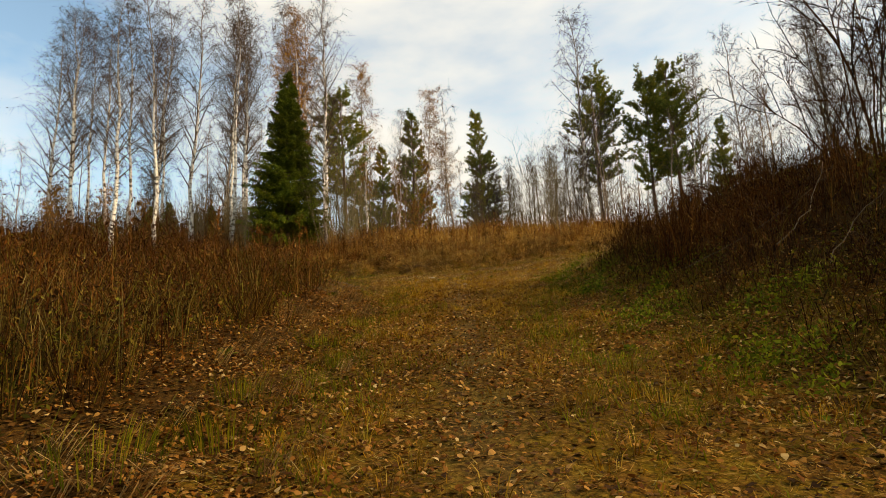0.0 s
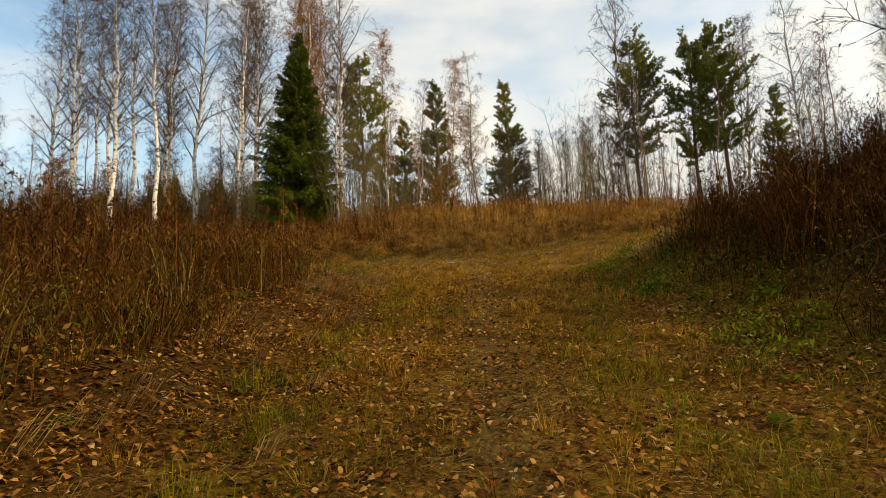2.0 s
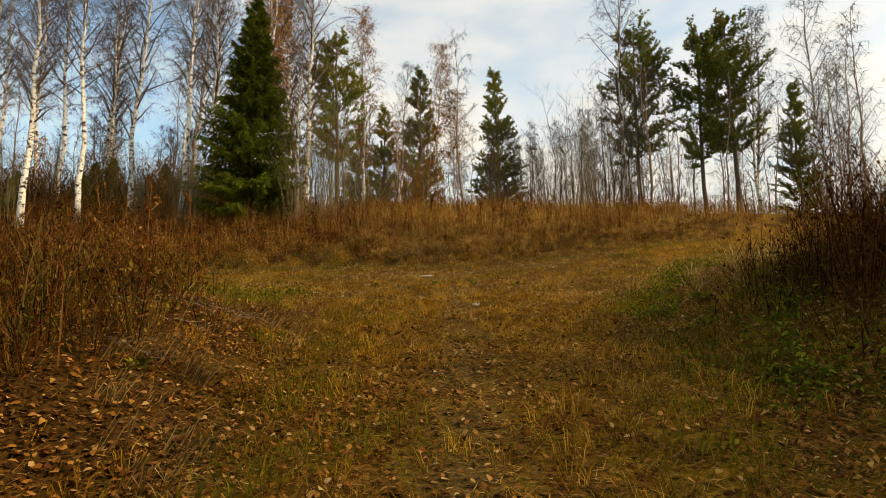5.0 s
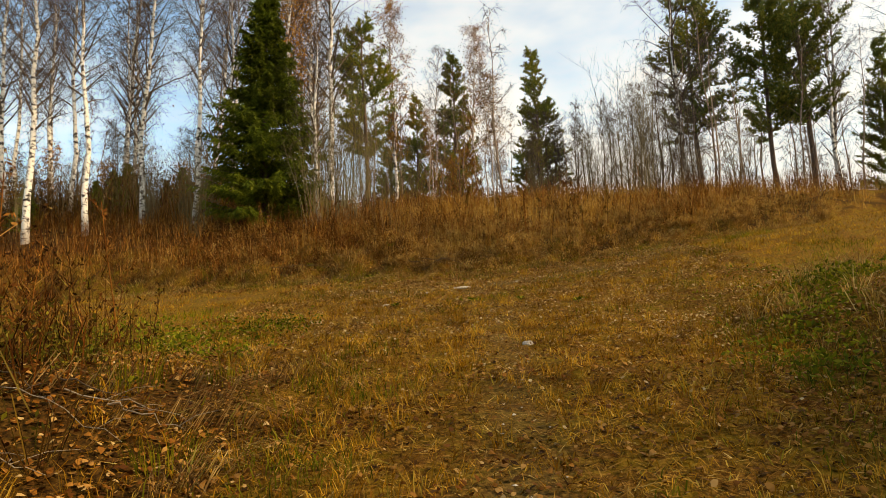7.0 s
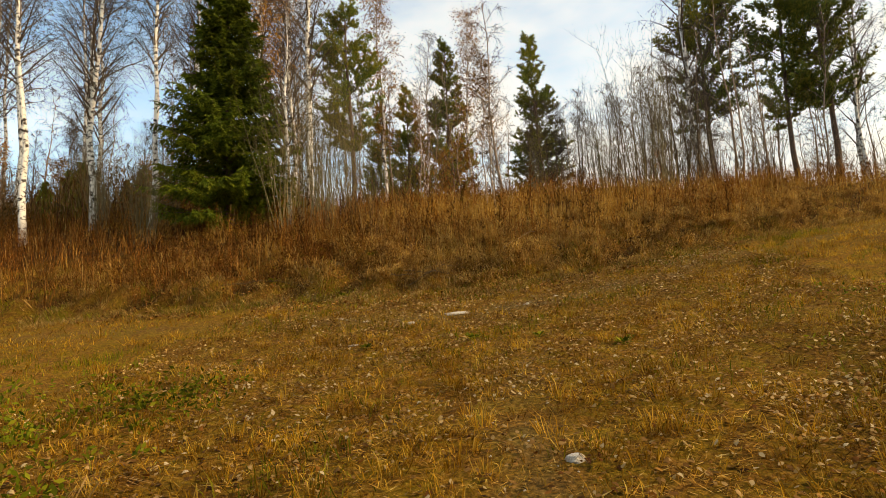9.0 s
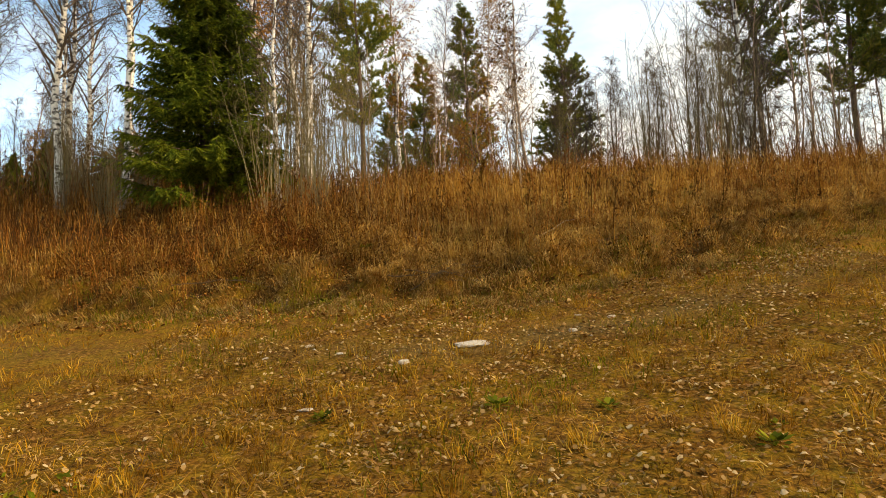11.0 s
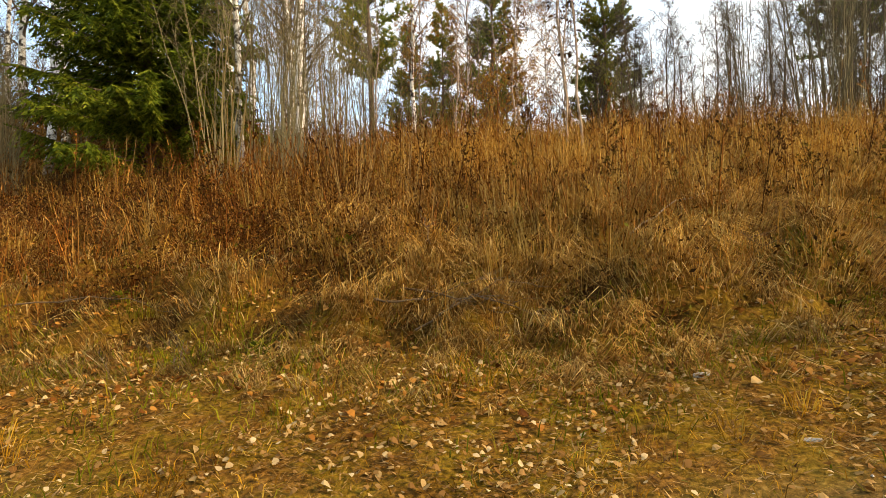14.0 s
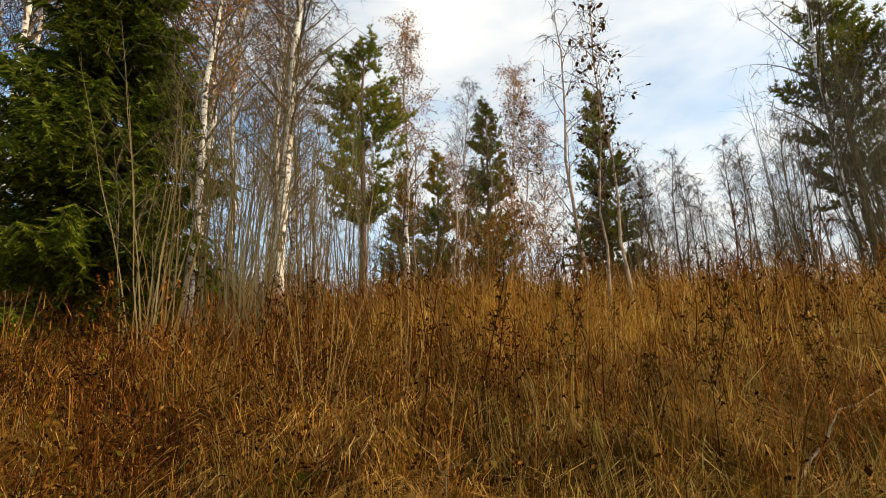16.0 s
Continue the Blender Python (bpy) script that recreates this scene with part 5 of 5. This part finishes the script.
x, y = scatter(26000, -6, 7, 5, 26, lambda x, y: worn(x, y) ** 2 * 0.6)
stuff("gravel", [pebbles(x, y, rs.uniform(0.006, 0.02, len(x)))], M_STONE, "fine pale gravel on the worn track", "gravel")


# ---- loose wood, tussocks and single weeds ----
def stick(pts, r, label, mat=None, side_twigs=0, seed=1):
    """A dead branch lying on the ground; pts are plan places and heights over the ground."""
    rng = random.Random(seed)
    s = Shape()
    mat = mat or M_DEADWOOD
    line = [Vector((px, py, gz(px, py) + ph)) for px, py, ph in pts]
    full = [along(line, k / 8) + rand_dir(rng) * (0.022 + r * 0.5) for k in range(9)]
    s.tube(full, [r * (1 - k / 11) for k in range(9)], 5)
    ob = tagged(new("dead_branch", s.mesh("dead_branch", mat, True)), label, "branch")
    for _ in range(side_twigs):
        w = Shape()
        p = along(full, rng.uniform(0.2, 0.95))
        d = ((full[-1] - full[0]).normalized() + rand_dir(rng) * 0.9).normalized()
        d.z = abs(d.z) * 0.5
        ln = rng.uniform(0.12, 0.4)
        w.tube([p, p + d * ln * 0.5 + rand_dir(rng) * 0.02, p + d * ln + Vector((0, 0, -0.03))], [r * 0.4, r * 0.3, r * 0.12], 3)
        part("side_twig", w.mesh("side_twig", mat), ob)
    return ob


stick([(-2.0, 23.85, 0.16), (-1.5, 23.95, 0.2), (-1.0, 24.1, 0.22)], 0.012, "grey dead branch lying on the bank's foot", M_GBARK, 7, 2)
stick([(-1.35, 23.75, 0.12), (-0.9, 23.95, 0.18), (-0.45, 24.2, 0.2)], 0.009, "thin grey dead branch lying on the bank's foot", M_GBARK, 5, 21)
stick([(-1.6, 23.7, 0.1), (-1.1, 23.8, 0.14), (-0.5, 23.8, 0.1)], 0.010, "thin grey dead branch lying on the bank's foot", M_GBARK, 6, 22)
stick([(-1.8, 24.05, 0.2), (-1.3, 23.9, 0.18), (-0.8, 23.85, 0.16)], 0.011, "grey dead branch lying on the bank's foot", M_GBARK, 5, 3)
stick([(0.37, 25.18, 0.16), (1.0, 25.9, 0.3), (1.68, 26.53, 0.3)], 0.012, "pale dead branch lying on the bank", side_twigs=3, seed=4)
stick([(1.2, 25.2, 0.12), (1.6, 25.0, 0.12), (2.0, 24.95, 0.1)], 0.009, "dead branch in old grass", M_GBARK, 5, 5)
stick([(-5.6, 23.9, 0.1), (-4.6, 24.1, 0.1), (-3.9, 24.0, 0.08)], 0.009, "dark dead branch among old grass", M_GBARK, 9, 6)
stick([(-6.4, 24.1, 0.1), (-5.2, 23.9, 0.1), (-4.4, 23.7, 0.08)], 0.008, "dark dead branch among old grass", M_GBARK, 7, 7)
stick([(3.2, 26.0, 0.1), (4.0, 26.4, 0.1), (4.7, 26.7, 0.08)], 0.012, "dead branch among old grass", M_GBARK, 8, 8)
stick([(4.2, 7.4, 0.4), (4.9, 7.8, 0.6), (5.6, 8.4, 0.9)], 0.009, "thin dead branch in the dark brush", M_GBARK, 4, 11)
stick([(3.6, 8.8, 0.3), (4.4, 8.4, 0.5), (5.3, 8.3, 0.7)], 0.006, "thin dead branch in the dark brush", M_GBARK, 4, 12)
stick([(4.0, 6.2, 0.3), (4.6, 6.6, 0.55), (5.4, 6.7, 0.8)], 0.006, "thin dead branch in the dark brush", M_GBARK, 4, 14)
stick([(-1.55, 24.5, 0.03), (-1.62, 24.6, 0.25), (-1.72, 24.7, 0.5)], 0.007, "short broken stem with brown bark", M_GBARK, side_twigs=4, seed=13)


plant(shrub("dead_clump", 930, 0.42, 9, "low grey clump of dead twigs at the foot of the bank", M_TWIG, 0.6, 0.0, 10, 0.5, 0.12), -3.74, 23.5)

rng = random.Random(77)
for k in range(16):
    px, py, a, ln = rng.uniform(-3.6, -2.0), rng.uniform(11.0, 13.2), rng.uniform(-0.5, 0.5), rng.uniform(0.4, 1.0)
    dx, dy = math.cos(a) * ln * 0.5, math.sin(a) * ln * 0.5
    stick([(px - dx, py - dy, 0.04), (px, py, 0.06), (px + dx, py + dy, 0.05)], rng.uniform(0.005, 0.009), "thin grey dead branch on the leaf litter", M_DEADWOOD if k % 2 else M_GBARK, 3, 700 + k)


def tussock(seed, blades_n, h, width, mat, label):
    """A clump of upright grass blades round one root."""
    rng = random.Random(seed)
    s = Shape()
    for _ in range(blades_n):
        a, r = rng.uniform(0, 6.283), width * math.sqrt(rng.random())
        p = Vector((math.cos(a) * r, math.sin(a) * r, -0.03))
        hh = h * rng.uniform(0.5, 1.0)
        out = Vector((math.cos(a), math.sin(a), 0)) * hh * rng.uniform(0.1, 0.6)
        m = p + Vector((0, 0, hh * 0.6)) + out * 0.4
        side = Vector((-math.sin(a + 0.6), math.cos(a + 0.6), 0))
        n = len(s.v)
        s.v += [p - side * 0.004, p + side * 0.004, m - side * 0.003, m + side * 0.003, p + Vector((0, 0, hh)) + out]
        s.f += [(n, n + 1, n + 3), (n, n + 3, n + 2), (n + 2, n + 3, n + 4)]
    return tagged(new("grass_tussock", s.mesh("grass_tussock", mat)), label, "grass", "tussocks on the bank")


t_gold = [tussock(200 + k, 80, 0.62, 0.34, M_STRAW, "tall pale golden grass tussock on the bank") for k in range(3)]
t_spots = [(0.25, 28.4), (-0.9, 24.5), (-0.6, 24.9), (-0.2, 24.6), (0.1, 24.9), (0.35, 24.5), (0.6, 25.1), (-0.4, 25.3), (0.9, 24.8), (-1.1, 25.0), (0.2, 25.3), (1.2, 25.4), (-0.1, 25.6), (0.7, 28.0), (-0.2, 27.8), (4.2, 28.4), (5.0, 28.9), (2.9, 28.2), (-2.6, 27.6), (1.6, 26.9), (3.6, 27.4), (-1.2, 25.6), (-0.9, 25.9), (-0.2, 25.4), (0.2, 25.8),
           (-3.0, 25.2), (-4.2, 26.4), (-5.4, 25.6), (6.2, 29.6), (-0.5, 24.6), (-2.5, 24.9), (1.0, 25.6), (-6.6, 25.0), (7.5, 29.4), (2.2, 26.2), (-1.7, 26.8), (-0.7, 26.4), (0.0, 26.6), (0.5, 27.2), (-0.4, 27.2), (-1.0, 27.4), (0.9, 27.6), (1.3, 28.2), (-1.5, 26.1), (0.3, 26.1), (-0.1, 28.3), (1.9, 27.6), (3.2, 28.6)]
for k, (px, py) in enumerate(t_spots):
    (plant if k < 3 else again)(t_gold[k % 3], px, py, k * 53.0, 0.7 + 0.4 * ((k * 7) % 5) / 5)


t_green = tussock(210, 90, 0.34, 0.3, M_GREEN, "green grass tussock among dead leaves and old grass")
for k, (px, py, sz) in enumerate([(-1.5, 4.2, 1.0), (-1.7, 5.0, 0.8), (-1.3, 5.6, 0.7), (-2.0, 3.6, 1.1), (-1.2, 6.6, 0.7), (-1.6, 7.4, 0.8), (-1.4, 9.2, 0.7), (2.3, 5.0, 0.7), (2.6, 6.2, 0.8), (2.2, 7.5, 0.7), (-2.4, 13.4, 0.9), (-2.0, 14.1, 0.8), (-1.7, 12.7, 0.7),
                                  (1.2, 24.9, 0.6), (2.1, 25.4, 0.6), (0.4, 24.4, 0.5), (-4.6, 24.3, 0.6), (-4.2, 24.0, 0.5), (2.8, 25.9, 0.6), (-1.9, 24.1, 0.5)]):
    (plant if k == 0 else again)(t_green, px, py, k * 61.0, sz)


def dead_weed(seed, h, mat, label, head=True, branches=9):
    """One dry weed: a stem with side shoots and dark seed heads or curled leaves."""
    rng = random.Random(seed)
    s, c = Shape(), Shape()
    pts = curve((0, 0, -0.05), (rng.uniform(-0.12, 0.12), rng.uniform(-0.12, 0.12), 1), h, 6, rng, 0.02, 0.06)
    s.tube(pts, [0.006 * (1 - k / 8) + 0.0015 for k in range(7)], 4)
    for b in range(branches):
        p = along(pts, rng.uniform(0.3, 0.98))
        d = (Vector((rng.uniform(-1, 1), rng.uniform(-1, 1), 0.9))).normalized()
        ln = h * rng.uniform(0.06, 0.2)
        s.tube([p, p + d * ln * 0.6, p + d * ln], [0.003, 0.0025, 0.0015], 3)
        for _ in range(9 if head else 3):
            q = p + d * ln * rng.uniform(0.4, 1.05) + rand_dir(rng) * 0.015
            c.leaf(q, rand_dir(rng), rand_dir(rng), rng.uniform(0.02, 0.05), rng.uniform(0.012, 0.03))
    n = len(s.v)
    s.v += c.v
    s.f += [(a + n, b + n, d + n) for a, b, d in c.f]
    top = new("dead_weed", s.mesh("dead_weed", mat))
    return tagged(top, label, "weed", "dry weeds on the bank")


weeds = [dead_weed(300, 1.25, M_DARK, "dark brown dead weed with seed heads"), dead_weed(301, 1.0, M_DARK, "dark brown dead weed with seed heads"), dead_weed(302, 1.3, M_RED, "red-brown dead weed stalk"), dead_weed(303, 0.9, M_WEED, "withered olive-brown weed with curled leaves", True, 13)]
rng = random.Random(9)
for k in range(190):
    if k >= 140:
        px, py = rng.uniform(-5.0, 4.0), rng.uniform(25.0, 29.0)
    elif k >= 120:
        px, py = rng.uniform(-4.6, -3.2), rng.uniform(12.6, 15.4)
    elif k < 60:
        px, py = rng.uniform(-7, 7), rng.uniform(25.2, 31)
    elif k < 95:
        px, py = rng.uniform(-5.5, -2.9), rng.uniform(3.0, 15.2)
    else:
        px, py = rng.uniform(3.9, 6.5), rng.uniform(4.5, 15.0)
    if py > 20 and py - float(foot_y(px)) < 1.4:
        py += 1.6
    (plant if k < 4 else again)(weeds[k % 4], px, py, rng.uniform(0, 360), rng.uniform(0.7, 1.2), (rng.uniform(-9, 9), rng.uniform(-9, 9)))


def whips(seed, h, stems):
    """A spray of thin pale leafless shoots."""
    rng = random.Random(seed)
    top = new("willow_shoots")
    for k in range(stems):
        s = Shape()
        a = rng.uniform(0, 6.283)
        d = Vector((math.cos(a) * rng.uniform(0.05, 0.4), math.sin(a) * rng.uniform(0.05, 0.4), 1))
        pts = curve(Vector((math.cos(a), math.sin(a), 0)) * 0.06 + Vector((0, 0, -0.05)), d, h * rng.uniform(0.6, 1.0), 6, rng, 0.01, 0.05)
        s.tube(pts, [0.0065 * (1 - j / 8) + 0.001 for j in range(7)], 4)
        for _ in range(4):
            p = along(pts, rng.uniform(0.4, 0.95))
            e = (d.normalized() + rand_dir(rng) * 0.5).normalized()
            s.spike(p, p + e * h * 0.15, 0.006, e.cross(rand_dir(rng)).normalized())
        part("shoot", s.mesh("shoot", M_PALE), top)
    return tagged(top, "spray of pale leafless willow shoots on the bank", "bush", "willow shoots on the bank")


wh = [whips(400, 1.5, 4), whips(401, 1.2, 3), whips(402, 1.7, 6)]
for k, (px, py, sz) in enumerate([(-2.2, 26.4, 1.0), (-1.8, 26.9, 0.9), (-2.9, 26.2, 1.0), (-3.4, 27.3, 1.1), (-4.6, 27.2, 1.0), (-5.4, 27.9, 1.2), (-3.9, 28.0, 1.0), (1.4, 28.6, 0.8), (2.4, 29.2, 0.9), (-1.5, 28.8, 1.0),
                                  (-0.6, 30.2, 1.1), (-2.6, 29.8, 1.2), (4.4, 30.4, 1.1), (6.4, 31.2, 1.3), (7.6, 31.8, 1.5), (5.6, 32.4, 1.5), (8.8, 32.6, 1.5), (-4.8, 30.6, 1.4), (0.9, 30.9, 1.0), (3.0, 31.6, 1.3), (10.0, 33.4, 1.5), (-7.2, 27.6, 0.9)]):
    (plant if k < 3 else again)(wh[k % 3], px, py, k * 71.0, sz)


def herb(seed, leaves, size, mat, label):
    """A low rosette of broad green leaves."""
    rng = random.Random(seed)
    s = Shape()
    for k in range(leaves):
        a = k * 2.4 + rng.uniform(-0.3, 0.3)
        d = Vector((math.cos(a), math.sin(a), rng.uniform(0.3, 1.4))).normalized()
        side = Vector((-math.sin(a), math.cos(a), rng.uniform(-0.3, 0.3)))
        base = Vector((0, 0, 0.0)) + d * 0.02
        s.spike(base - d * 0.02, base + d * size * 0.5, 0.006, side)
        s.leaf(base + d * size * 0.35, (d + Vector((0, 0, -0.3))).normalized(), side, size * rng.uniform(0.6, 1.0), size * rng.uniform(0.35, 0.6))
    return tagged(new("green_herb", s.mesh("green_herb", mat)), label, "herb", "green herbs in the dead grass")


hb = [herb(500, 20, 0.10, M_HERB, "fresh green broad-leaved herb in dead grass"), herb(501, 26, 0.12, M_HERB, "fresh green broad-leaved herb in dead grass")]
h_spots = [(-1.35, 24.95, 1.1), (-2.6, 25.1, 1.0), (-4.6, 24.2, 1.0), (1.9, 24.4, 0.9), (0.2, 23.9, 0.7), (-2.95, 23.7, 0.9), (2.2, 25.0, 0.9), (-0.4, 24.5, 0.6), (0.9, 23.2, 0.6), (-0.2, 19.4, 0.8), (0.6, 19.3, 0.9), (1.45, 18.6, 0.75),
           (1.6, 18.9, 0.6), (-1.5, 19.2, 0.7), (3.2, 12.0, 1.3), (3.6, 11.2, 1.2), (3.0, 10.2, 1.2), (3.4, 9.3, 1.3), (2.9, 13.2, 1.2), (3.3, 14.2, 1.2), (3.9, 10.4, 1.1), (2.7, 11.4, 1.0), (3.1, 15.2, 1.1), (3.7, 13.4, 1.2), (2.6, 8.8, 1.0),
           (-3.2, 8.2, 1.4), (-3.4, 7.2, 1.3), (-2.9, 6.4, 1.1), (-3.5, 5.6, 1.4), (-2.6, 9.6, 1.0), (-2.2, 6.0, 0.9), (-3.6, 14.7, 1.2), (-2.4, 13.4, 0.9), (-2.1, 11.0, 0.8), (-1.6, 7.2, 0.8), (1.9, 6.4, 0.7), (2.4, 7.2, 0.8)]
for k, (px, py, sz) in enumerate(h_spots):
    (plant if k < 2 else again)(hb[k % 2], px, py, k * 67.0, sz)
